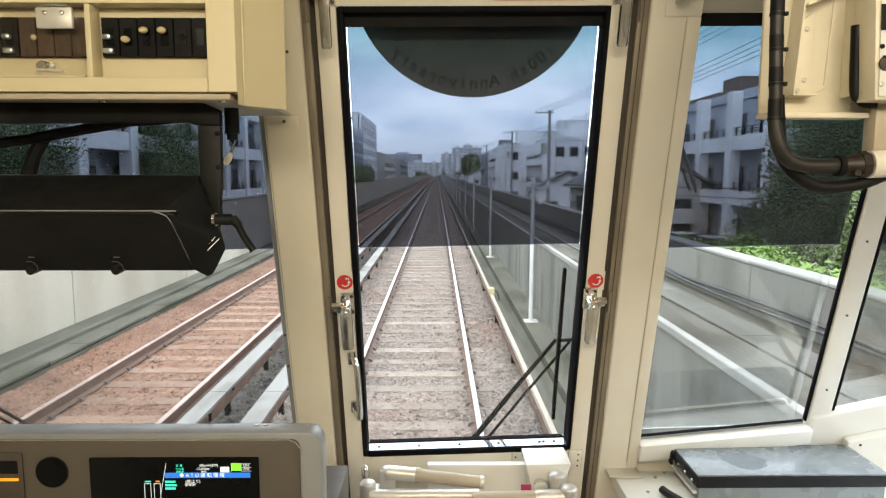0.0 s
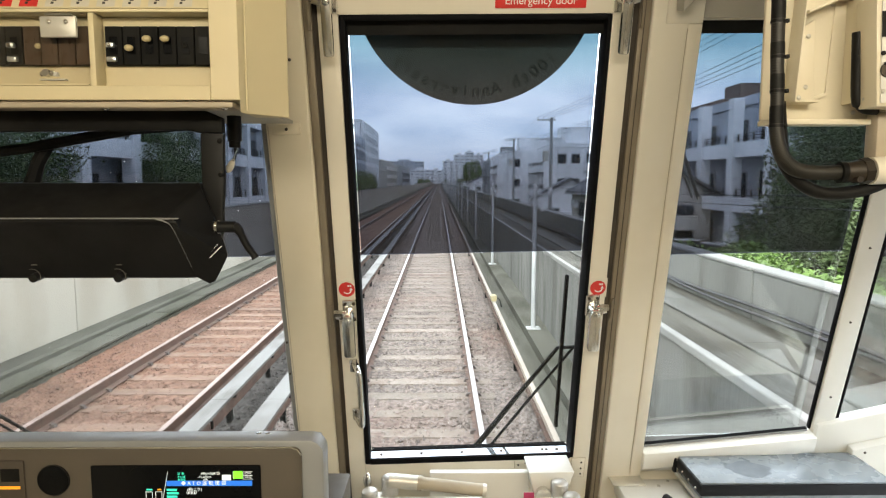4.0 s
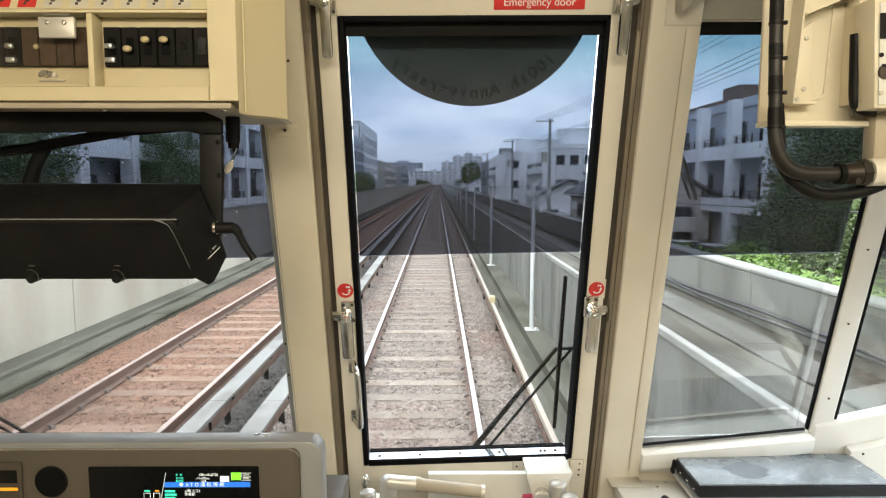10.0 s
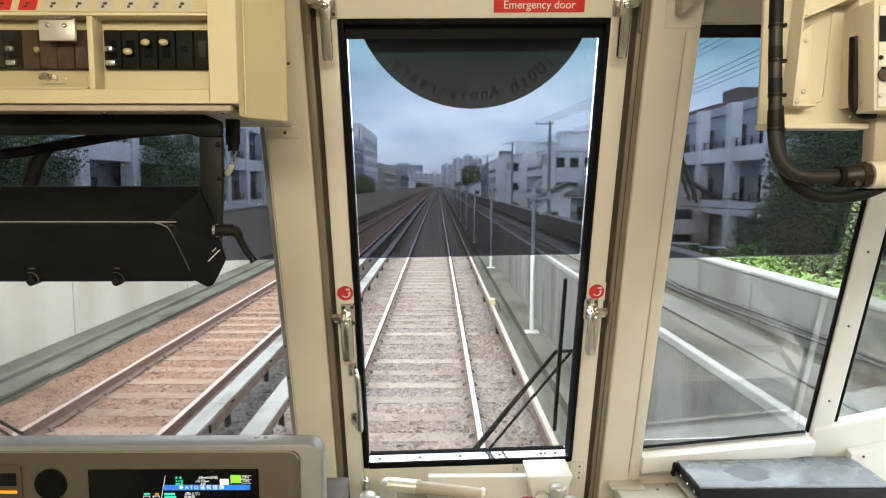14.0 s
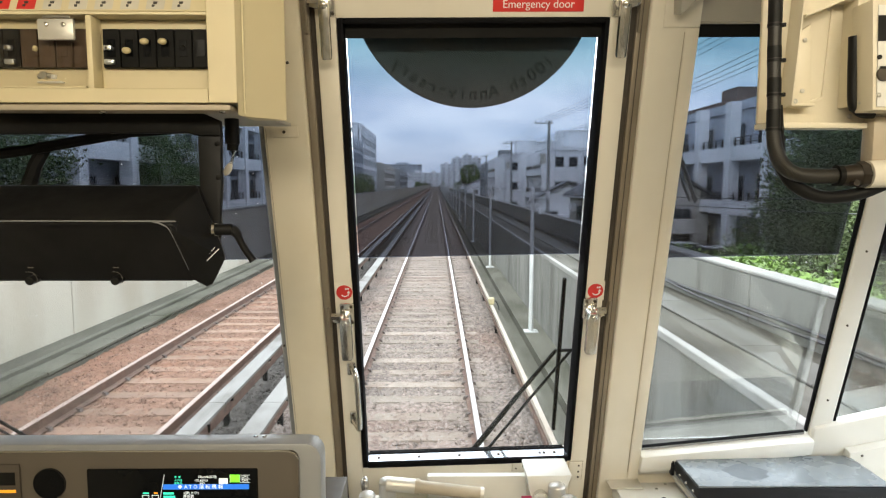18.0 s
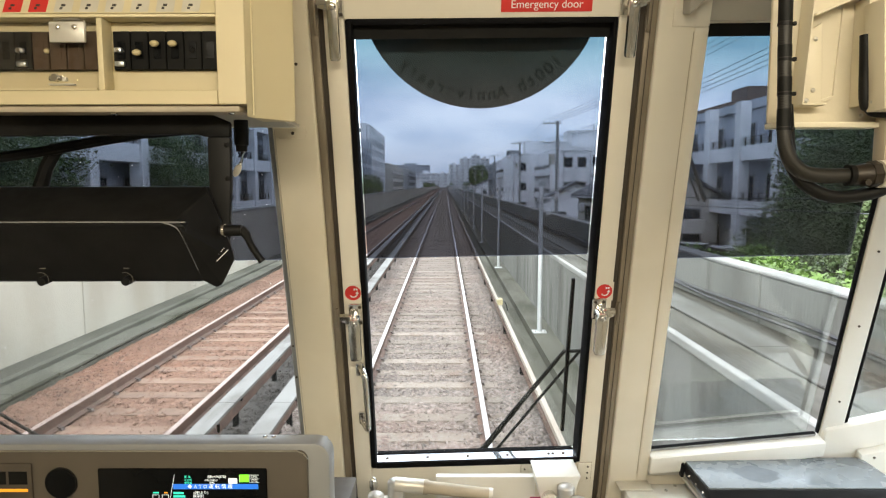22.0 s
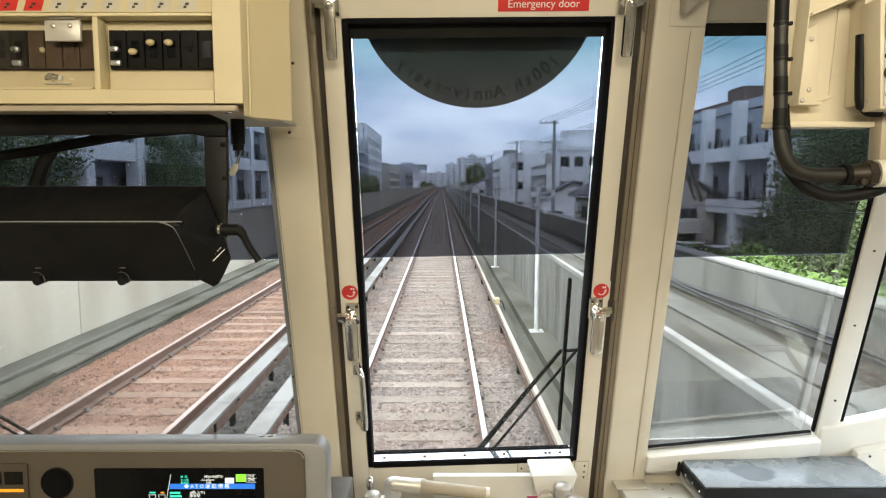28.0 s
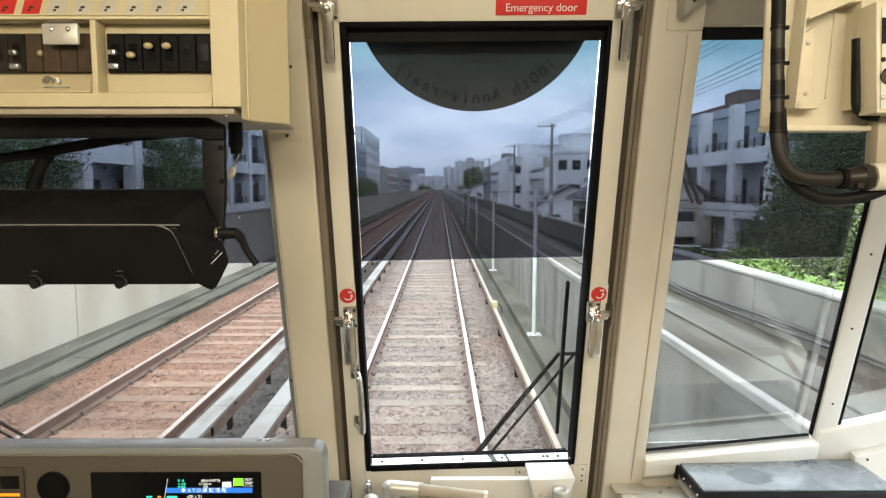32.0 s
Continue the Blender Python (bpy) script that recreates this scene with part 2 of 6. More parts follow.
DUCT = mat("cream_duct", (0.42, 0.37, 0.32), 0.7, vary=0.12, scale=1.0, dirt=(0.22, 0.17, 0.13), dirt_amount=0.6, dscale=1.2, stretch=(1, 0.4, 1), spec=0.12)
RUST = mat("rusty_rail_web", (0.13, 0.075, 0.055), 0.75, vary=0.2, scale=8, bump=0.2, bscale=60)
CLIP = mat("grey_brown_rail_clip", (0.095, 0.074, 0.064), 0.6, 0.2, vary=0.15, scale=10)
CONC = mat("weathered_concrete", (0.180, 0.180, 0.169), 0.85, vary=0.08, scale=0.7, bump=0.25, bscale=30, dirt=(0.065, 0.063, 0.056), dirt_amount=0.85, dscale=2.2, stretch=(1, 0.16, 0.7), spec=0.12)
CONCL = mat("pale_wall_concrete", (0.43, 0.40, 0.34), 0.85, vary=0.12, scale=0.35, bump=0.2, bscale=30, dirt=(0.23, 0.19, 0.14), dirt_amount=0.6, dscale=0.55, stretch=(1, 1.0, 0.35), spec=0.12)
WALLC = mat("upright_streaked_concrete", (0.180, 0.180, 0.164), 0.85, vary=0.16, scale=1.1, bump=0.25, bscale=30, dirt=(0.072, 0.070, 0.056), dirt_amount=0.8, dscale=2.6, stretch=(1, 0.9, 0.22), spec=0.12)
LID = mat("grey_trough_lid", (0.146, 0.143, 0.130), 0.85, vary=0.16, scale=3.5, bump=0.2, bscale=40, dirt=(0.082, 0.077, 0.062), dirt_amount=0.8, dscale=4.5, stretch=(1, 0.16, 1), rnd=0.10, spec=0.12)
COPING = mat("pale_coping", (0.245, 0.242, 0.228), 0.8, vary=0.08, scale=1.5, bump=0.15, bscale=40, dirt=(0.32, 0.31, 0.28), dirt_amount=0.5, dscale=1.2, spec=0.12)
COVER = mat("grey_white_cover_board", (0.20, 0.195, 0.186), 0.6, vary=0.08, scale=1.3, dirt=(0.085, 0.075, 0.066), dirt_amount=0.85, dscale=3.0, stretch=(1, 0.45, 1), spec=0.12)
YELLOWBOX = mat("pale_yellow_box", (0.42, 0.36, 0.20), 0.6, vary=0.1, scale=10, dirt=(0.2, 0.17, 0.12), dirt_amount=0.4, dscale=6)
POLEM = mat("galvanised_pole", (0.52, 0.53, 0.53), 0.5, 0.3, vary=0.06, scale=4)
INSUL = mat("white_porcelain", (0.75, 0.76, 0.76), 0.25, vary=0.03)
WIREM = mat("dark_cable", (0.03, 0.03, 0.032), 0.6, vary=0.1)
EARTH = mat("ground_asphalt_and_earth", (0.085, 0.088, 0.075), 0.9, vary=0.2, scale=0.05, bump=0.2, bscale=8, dirt=(0.05, 0.075, 0.03), dirt_amount=0.8, dscale=0.03, spec=0.12)
ASPHALT = mat("car_park_asphalt", (0.10, 0.10, 0.10), 0.9, vary=0.12, scale=0.5, bump=0.2, bscale=40, spec=0.12)
GRASS = mat("grass", (0.10, 0.17, 0.03), 0.8, vary=0.25, scale=2.0, bump=0.3, bscale=20)
LEAF = mat("leaf_green", (0.12, 0.17, 0.058), 0.6, vary=0.35, scale=0.9, rnd=0.1)
LEAF2 = mat("fresh_leaf_green", (0.13, 0.22, 0.035), 0.6, vary=0.3, scale=1.2)
BARK = mat("bark", (0.07, 0.055, 0.042), 0.9, vary=0.2, scale=6, bump=0.6, bscale=25)
W_WHITE = mat("white_render_wall", (0.84, 0.85, 0.86), 0.8, vary=0.05, scale=0.4, dirt=(0.34, 0.34, 0.33), dirt_amount=0.35, dscale=0.35, stretch=(1, 1, 0.3), spec=0.12)
W_GREY = mat("grey_tile_wall", (0.33, 0.34, 0.35), 0.75, vary=0.07, scale=0.5, dirt=(0.18, 0.18, 0.18), dirt_amount=0.4, dscale=0.3, stretch=(1, 1, 0.3), spec=0.12)
W_BLUE = mat("blue_grey_wall", (0.50, 0.53, 0.58), 0.75, vary=0.06, scale=0.5, dirt=(0.2, 0.21, 0.22), dirt_amount=0.3, dscale=0.3, spec=0.12)
W_BEIGE = mat("beige_wall", (0.60, 0.57, 0.52), 0.8, vary=0.06, scale=0.5, dirt=(0.28, 0.26, 0.22), dirt_amount=0.35, dscale=0.3, stretch=(1, 1, 0.3), spec=0.12)
W_BROWN = mat("brown_wall", (0.17, 0.12, 0.10), 0.8, vary=0.1, scale=0.6)
ROOF = mat("slate_grey_roof", (0.14, 0.145, 0.155), 0.7, vary=0.12, scale=2, bump=0.2, bscale=12)
WINDOWG = mat("dark_window_glass", (0.03, 0.04, 0.05), 0.25, spec=0.3, vary=0.2, scale=0.5)
SASH = mat("aluminium_sash", (0.42, 0.43, 0.44), 0.4, 0.5, vary=0.05)
CARWHITE = mat("white_car_paint", (0.72, 0.73, 0.74), 0.25, vary=0.02, coat=0.6)
CARDARK = mat("dark_car_paint", (0.03, 0.035, 0.045), 0.25, vary=0.05, coat=0.6)
CARGLASS = mat("car_glass", (0.015, 0.018, 0.02), 0.08, vary=0.1)
TYRE = mat("tyre", (0.02, 0.02, 0.02), 0.85, vary=0.1)
LAMPRED = mat("red_tail_lamp", (0.35, 0.015, 0.012), 0.2, vary=0.05)


def braid_material():
    m = mat("braided_sleeve", (0.03, 0.029, 0.025), 0.45, 0.2, vary=0.1, scale=20)
    n, l = m.node_tree.nodes, m.node_tree.links
    b = n["Principled BSDF"]
    uv = n.new("ShaderNodeTexCoord")
    ck = n.new("ShaderNodeTexChecker")
    ck.inputs["Scale"].default_value = 620
    ck.inputs["Color1"].default_value, ck.inputs["Color2"].default_value = (0.038, 0.036, 0.031, 1), (0.003, 0.003, 0.003, 1)
    l.new(uv.outputs["Object"], ck.inputs[0])
    l.new(ck.outputs[0], b.inputs["Base Color"])
    return m


BRAID = braid_material()


# ---- mesh helpers ----
def box(bm, x0, x1, y0, y1, z0, z1, bev=0.0, seg=2):
    vs = bmesh.ops.create_cube(bm, size=1.0)["verts"]
    for v in vs:
        v.co = Vector(((x0 + x1) / 2 + v.co.x * (x1 - x0), (y0 + y1) / 2 + v.co.y * (y1 - y0), (z0 + z1) / 2 + v.co.z * (z1 - z0)))
    if bev:
        es = list({e for v in vs for e in v.link_edges})
        bmesh.ops.bevel(bm, geom=es, offset=bev, segments=seg, affect="EDGES", profile=0.5)
    return bm


def cyl(bm, p0, p1, r0, r1=None, seg=12):
    p0, p1 = Vector(p0), Vector(p1)
    r1 = r0 if r1 is None else r1
    d = p1 - p0
    q = d.to_track_quat("Z", "Y").to_matrix().to_4x4()
    bmesh.ops.create_cone(bm, cap_ends=True, segments=seg, radius1=r0, radius2=r1, depth=d.length, matrix=Matrix.Translation((p0 + p1) / 2) @ q)
    return bm


def ball(bm, c, r, sx=1, sy=1, sz=1, u=12, v=8):
    bmesh.ops.create_uvsphere(bm, u_segments=u, v_segments=v, radius=r, matrix=Matrix.Translation(c) @ Matrix.Diagonal((sx, sy, sz, 1)))
    return bm


def smooth_path(pts, n=6):
    pts = [Vector(p) for p in pts]
    out = []
    for i in range(len(pts) - 1):
        a, b, c, d = pts[max(i - 1, 0)], pts[i], pts[i + 1], pts[min(i + 2, len(pts) - 1)]
        for k in range(n):
            t = k / n
            out.append(0.5 * ((2 * b) + (c - a) * t + (2 * a - 5 * b + 4 * c - d) * t * t + (3 * b - a - 3 * c + d) * t ** 3))
    return out + [pts[-1]]


def tube(bm, pts, r, seg=10):
    pts = [Vector(p) for p in pts]
    rings = []
    up = Vector((0.13, 0.27, 0.95))
    for i, p in enumerate(pts):
        d = (pts[min(i + 1, len(pts) - 1)] - pts[max(i - 1, 0)]).normalized()
        a = d.cross(up).normalized()
        b = d.cross(a)
        rr = r[i] if isinstance(r, (list, tuple)) else r
        rings.append([bm.verts.new(p + (a * math.cos(k * math.tau / seg) + b * math.sin(k * math.tau / seg)) * rr) for k in range(seg)])
    for u, v in zip(rings, rings[1:]):
        for k in range(seg):
            bm.faces.new((u[k], u[(k + 1) % seg], v[(k + 1) % seg], v[k]))
    bm.faces.new(rings[0][::-1])
    bm.faces.new(rings[-1])
    return bm


def prism(bm, poly, axis, a, b, bev=0.0):
    """A polygon in the two other axes, pulled along one axis from a to b."""
    def put(p, t):
        return {"x": (t, p[0], p[1]), "y": (p[0], t, p[1]), "z": (p[0], p[1], t)}[axis]
    lo = [bm.verts.new(put(p, a)) for p in poly]
    hi = [bm.verts.new(put(p, b)) for p in poly]
    fs = [bm.faces.new(lo), bm.faces.new(hi[::-1])]
    for i in range(len(poly)):
        j = (i + 1) % len(poly)
        fs.append(bm.faces.new((lo[j], lo[i], hi[i], hi[j])))
    bmesh.ops.recalc_face_normals(bm, faces=fs)
    if bev:
        bmesh.ops.bevel(bm, geom=list({e for f in fs for e in f.edges}), offset=bev, segments=2, affect="EDGES", profile=0.5)
    return bm


def mesh_of(bm, name, material, smooth=True):
    me = bpy.data.meshes.new(name)
    bm.to_mesh(me)
    bm.free()
    me.materials.append(material)
    if smooth:
        me.shade_smooth()
        me.set_sharp_from_angle(angle=radians(35))
    return me


def part(name, bm, material, parent=None, label="", smooth=True):
    me = bm if isinstance(bm, bpy.types.Mesh) else mesh_of(bm, name, material, smooth)
    ob = new(name, me)
    ob.parent = parent
    if label:
        tagged(ob, label)
    return ob


def thing(name, m, label, category, group="", kind=""):
    ob = new(name)
    ob.empty_display_size = 0.1
    ob.matrix_world = m if isinstance(m, Matrix) else Matrix.Translation(m)
    return tagged(ob, label, category, group, kind)


def B():
    return bmesh.new()


def lettering(body, size, material, parent, m, name="lettering", label="", align="CENTER", depth=0.0004, bold=0.0):
    cu = bpy.data.curves.new("letters", "FONT")
    cu.body, cu.size, cu.align_x, cu.align_y, cu.extrude = body, size, align, "CENTER", depth
    cu.offset = bold
    tmp = new("letters_tmp", cu)
    me = bpy.data.meshes.new_from_object(tmp.evaluated_get(bpy.context.evaluated_depsgraph_get()))
    bpy.data.objects.remove(tmp)
    bpy.data.curves.remove(cu)
    me.name = name
    me.transform(m)
    me.materials.clear()
    me.materials.append(material)
    return part(name, me, material, parent, label)


# the raked front of the cab: u to the right, y outwards, v up in its plane
FRONT = pose(0.3825, 1.3447, 2.4224, 16.20, -0.86, 1.99) @ Matrix.Translation((0, 0.03, 0))
FLAT = Matrix(((1, 0, 0, 0), (0, 0, -1, 0), (0, 1, 0, 0), (0, 0, 0, 1)))  # letters upright, facing the camera


# ---- the cab: shell ----
def shell():
    b = B(); box(b, -1.34, 1.40, -1.3, 1.75, 0.97, 1.05)
    tagged(part("floor", b, GREYPAINT), "grey vinyl floor of the train cab", "floor", kind="structure")
    b = B(); box(b, -1.34, 1.40, -1.3, 1.30, 3.25, 3.31)
    tagged(part("ceiling", b, CREAM), "cream painted cab ceiling", "ceiling", kind="structure")
    b = B(); box(b, -1.40, -1.34, -1.3, 1.75, 0.97, 3.31)
    tagged(part("wall_left", b, CREAM), "cream painted cab side wall", "wall", kind="structure")
    # rear wall out of view, made grey to darken reflections in chrome and glass
    b = B(); box(b, -1.40, 1.46, -1.36, -1.30, 0.97, 3.31)
    tagged(part("wall_rear", b, GREYPAINT), "unseen rear wall of the cab, grey to darken reflections", "wall", kind="structure")
    # the right side wall with a corner window
    b = B()
    box(b, 1.40, 1.46, -1.3, 0.45, 0.97, 3.31)
    box(b, 1.40, 1.46, 0.45, 1.75, 0.97, 1.88)
    box(b, 1.40, 1.46, 0.45, 1.40, 2.90, 3.31)
    tagged(part("wall_right", b, CREAM), "cream painted cab side wall with a corner window", "wall", kind="structure")
    w = tagged(part("window_corner", box(B(), 1.425, 1.43, 0.45, 1.70, 2.41, 2.90), TINT), "corner window beside the windscreen, tinted above", "window", kind="structure")
    w.visible_shadow = False
    p = part("pane", box(B(), 1.425, 1.43, 0.45, 1.70, 1.88, 2.406), PANE, w)
    p.visible_shadow = False
    # front wall in its own plane
    b = B()
    box(b, -1.72, -0.405, 0.0, 0.05, 0.50, 0.92)
    box(b, -0.405, 0.415, 0.0, 0.05, 0.60, 0.92)
    box(b, 0.415, 1.05, 0.0, 0.05, 0.482, 0.92)
    box(b, -1.72, -0.405, 0.0, 0.05, -1.5, -0.55)
    box(b, 0.415, 1.05, 0.0, 0.05, -1.5, -0.56)
    box(b, -1.72, -1.5, 0.0, 0.05, -0.55, 0.5)
    f = tagged(part("wall_front", b, CREAM), "cream raked front wall of the cab", "wall", kind="structure")
    f.matrix_world = FRONT
    # grey header over the right windscreen
    b = B(); box(b, 0.415, 1.05, -0.012, -0.001, 0.486, 0.80, 0.003)
    h = tagged(part("trim_header", b, GREYPAINT), "grey panel over the windscreen", "trim", kind="structure")
    h.matrix_world = FRONT
    # pillars beside the door
    p = thing("pillar_left", FRONT, "cream steel pillar between windscreen and emergency door", "pillar", kind="structure")
    part("post", box(B(), -0.400, -0.3145, -0.030, 0.05, -1.2, 0.92, 0.006, 3), CREAM_SHADED, p)
    part("edge_strip", box(B(), -0.412, -0.4003, -0.012, 0.045, -1.0, 0.50, 0.002), SILVER, p, "grey metal glazing strip")
    part("seam", box(B(), -0.3955, -0.3943, -0.0308, -0.029, -1.0, 0.30), BEIGE, p)
    part("gusset_plate", box(B(), -0.388, -0.334, -0.034, -0.0302, 0.283, 0.305, 0.001), CREAM_SHADED, p)
    part("screw", cyl(B(), (-0.360, -0.037, 0.294), (-0.360, -0.033, 0.294), 0.0030, seg=10), GAPM, p)
    part("screw", cyl(B(), (-0.343, -0.034, 0.42), (-0.343, -0.029, 0.42), 0.0028, seg=10), GAPM, p)
    for v in (-0.18, -0.26):
        part("screw", cyl(B(), (-0.407, -0.0145, v), (-0.407, -0.011, v), 0.0025, seg=8), GAPM, p)
    p = thing("pillar_right", FRONT, "cream steel pillar between emergency door and windscreen", "pillar", kind="structure")
    part("post", box(B(), 0.3195, 0.414, -0.030, 0.05, -1.2, 0.92, 0.005, 3), CREAM, p)
    part("top_plate", box(B(), 0.345, 0.4135, -0.0330, -0.0302, 0.4785, 0.92, 0.0008), CREAM, p)
    part("seam", box(B(), 0.3868, 0.3878, -0.0308, -0.029, -0.545, 0.47), BEIGE, p)
    part("cover_strip", box(B(), 0.388, 0.4135, -0.033, -0.0302, -0.56, 0.477, 0.001), CREAM, p)
    part("gusset", prism(B(), [(0.36, 0.50), (0.46, 0.60), (0.46, 0.62), (0.35, 0.62)], "y", -0.07, -0.035, 0.002), GREYPAINT, p)
    part("screw", cyl(B(), (0.375, -0.0735, 0.53), (0.375, -0.069, 0.53), 0.003, seg=10), GAPM, p)
    # post between windscreen and corner window
    p = thing("pillar_corner", FRONT, "off-white post between windscreen and corner window", "pillar", kind="structure")
    part("post", box(B(), 0.826, 0.880, -0.02, 0.0, -0.50, 0.92, 0.005, 3), WHITE_SILL, p)
    part("gasket", box(B(), 0.8200, 0.8258, -0.016, -0.004, -0.455, 0.482, 0.003), RUBBER, p, "black rubber gasket")
    part("gasket", box(B(), 0.8802, 0.890, -0.016, 0.001, -0.43, 0.482, 0.003), RUBBER, p, "black rubber gasket")
    for v in (-0.36, -0.16, 0.02, 0.2):
        part("screw", cyl(B(), (0.851, -0.0225, v), (0.851, -0.019, v), 0.0025, seg=8), GAPM, p)


def panes():
    """Windscreens: clear below, tinted film above."""
    def win(name, u0, u1, v0, v1, vt, label):
        w = tagged(part(name, box(B(), u0, u1, 0.020, 0.024, vt, v1), TINT), label, "window", kind="structure")
        w.matrix_world = FRONT
        w.visible_shadow = False
        p = part("pane", box(B(), u0, u1, 0.020, 0.024, v0, vt - 0.001), PANE, w)
        p.visible_shadow = False
        return w
    w = win("window_left", -1.5, -0.405, -0.55, 0.5, 0.012, "wide windscreen, clear below and tinted above")
    rng = random.Random(5)
    b = B()
    for k in range(150):
        u, v, r = rng.uniform(-1.15, -0.42), rng.uniform(-0.5, 0.0) if k % 3 else rng.uniform(0, 0.3), rng.uniform(0.0004, 0.0011)
        b.faces.new([b.verts.new((u + r * math.cos(a), 0.0188, v + r * math.sin(a))) for a in (0, 1.25, 2.5, 3.75, 5.0)])
    o = part("dried_specks", b, WHITE, w, "dried water specks", smooth=False)
    tagged(o, kind="stuff")
    w = win("window_right", 0.415, 0.82, -0.49, 0.485, -0.003, "narrower windscreen, clear below and tinted above")
    part("top_band", box(B(), 0.415, 0.815, 0.006, 0.012, 0.458, 0.484), BLACKM, w, "black band along the top edge")
    part("gasket", prism(B(), [(0.415, -0.4840), (0.815, -0.4520), (0.815, -0.4500), (0.415, -0.4820)], "y", -0.018, -0.010), RUBBER, w, "black rubber gasket")
    part("gasket_lip", prism(B(), [(0.415, -0.490), (0.815, -0.458), (0.815, -0.4525), (0.415, -0.4845)], "y", -0.019, -0.010), SILVER, w)
    w = win("window_corner_front", 0.895, 1.05, -0.50, 0.485, -0.003, "narrow end of the raked windscreen glass")


def sills():
    # white sill under the right windscreen, rising towards the corner
    b = B()
    prism(b, [(0.412, -0.540), (0.83, -0.502), (0.83, -0.459), (0.412, -0.491)], "y", -0.045, 0.0, 0.006)
    s = tagged(part("sill_right", b, WHITE_SILL), "off-white moulded windscreen sill", "sill", kind="structure")
    s.matrix_world = FRONT
    b = B()
    prism(b, [(0.405, -0.565), (0.84, -0.565), (0.84, -0.504), (0.412, -0.5425)], "y", -0.018, 0.0, 0.003)
    s = tagged(part("sill_apron", b, WHITE_SILL), "off-white apron panel under the sill", "trim", kind="structure")
    s.matrix_world = FRONT
    # corner moulding that rises to the side wall
    b = B()
    prism(b, [(0.832, -0.555), (1.12, -0.60), (1.12, -0.372), (0.985, -0.402), (0.878, -0.426), (0.832, -0.435)], "y", -0.03, -0.0, 0.006)
    s = tagged(part("corner_moulding", b, WHITE_SILL), "off-white corner moulding rising to the side wall", "trim", kind="structure")
    s.matrix_world = FRONT
    part("ledge", prism(B(), [(0.915, -0.490), (1.12, -0.446), (1.12, -0.62), (0.915, -0.62)], "y", -0.055, -0.031, 0.004), WHITE_SILL, s)
    part("screw", cyl(B(), (0.945, -0.0575, -0.497), (0.945, -0.054, -0.497), 0.003, seg=8), GAPM, s)
    b = B(); box(b, 0.735, 1.38, 1.20, 1.51, 1.845, 1.88, 0.004)
    s = tagged(part("shelf_right", b, WHITE_SILL), "off-white equipment shelf below the windscreen", "shelf", kind="structure")
    part("edge_plate", box(B(), 0.722, 0.80, 1.47, 1.525, 1.8805, 1.884, 0.001), ALU, s)
    for x, y in ((0.83, 1.47), (0.86, 1.495), (0.79, 1.40)):
        part("screw", cyl(B(), (x, y, 1.8795), (x, y, 1.883), 0.004, seg=8), CHROME, s)


def latch(parent, u, v, side, long, w=0.0125):
    """A chromed window-door catch: plate, pivot, nut and a handle that hangs down."""
    a = part("catch_plate", box(B(), u - 0.014, u + 0.016, -0.036, -0.028, v - 0.022, v + 0.028, 0.003), CHROME, parent, "chrome catch plate")
    part("pivot", cyl(B(), (u, -0.062, v), (u, -0.034, v), 0.011, seg=16), CHROME, a)
    part("nut", cyl(B(), (u + side * 0.012, -0.052, v + 0.006), (u + side * 0.030, -0.052, v + 0.006), 0.008, seg=6), CHROME, a)
    h = B()
    prism(h, [(u - 0.009, v + 0.009), (u + 0.009, v + 0.009), (u + w, v - 0.004), (u + w * 0.95, v - long), (u + w * 0.7, v - long - 0.004), (u - w * 0.7, v - long - 0.004), (u - w * 0.95, v - long), (u - w, v - 0.004)], "y", -0.074, -0.061, 0.0025)
    part("handle", h, CHROME, a, "polished chrome handle")
    part("cam", prism(B(), [(u + side * 0.004, v + 0.010), (u + side * 0.024, v + 0.012), (u + side * 0.028, v - 0.004), (u + side * 0.006, v - 0.010)], "y", -0.058, -0.044, 0.002), CHROME, a, "chrome locking cam")
    part("bolt_end", ball(B(), (u, -0.074, v), 0.007, 1, 0.6, 1), CHROME, a)
    for du, dv in ((-0.008, 0.021), (0.010, 0.021), (0.011, -0.016)):
        part("plate_screw", cyl(B(), (u + du, -0.0385, v + dv), (u + du, -0.0355, v + dv), 0.0032, seg=10), GAPM, a)


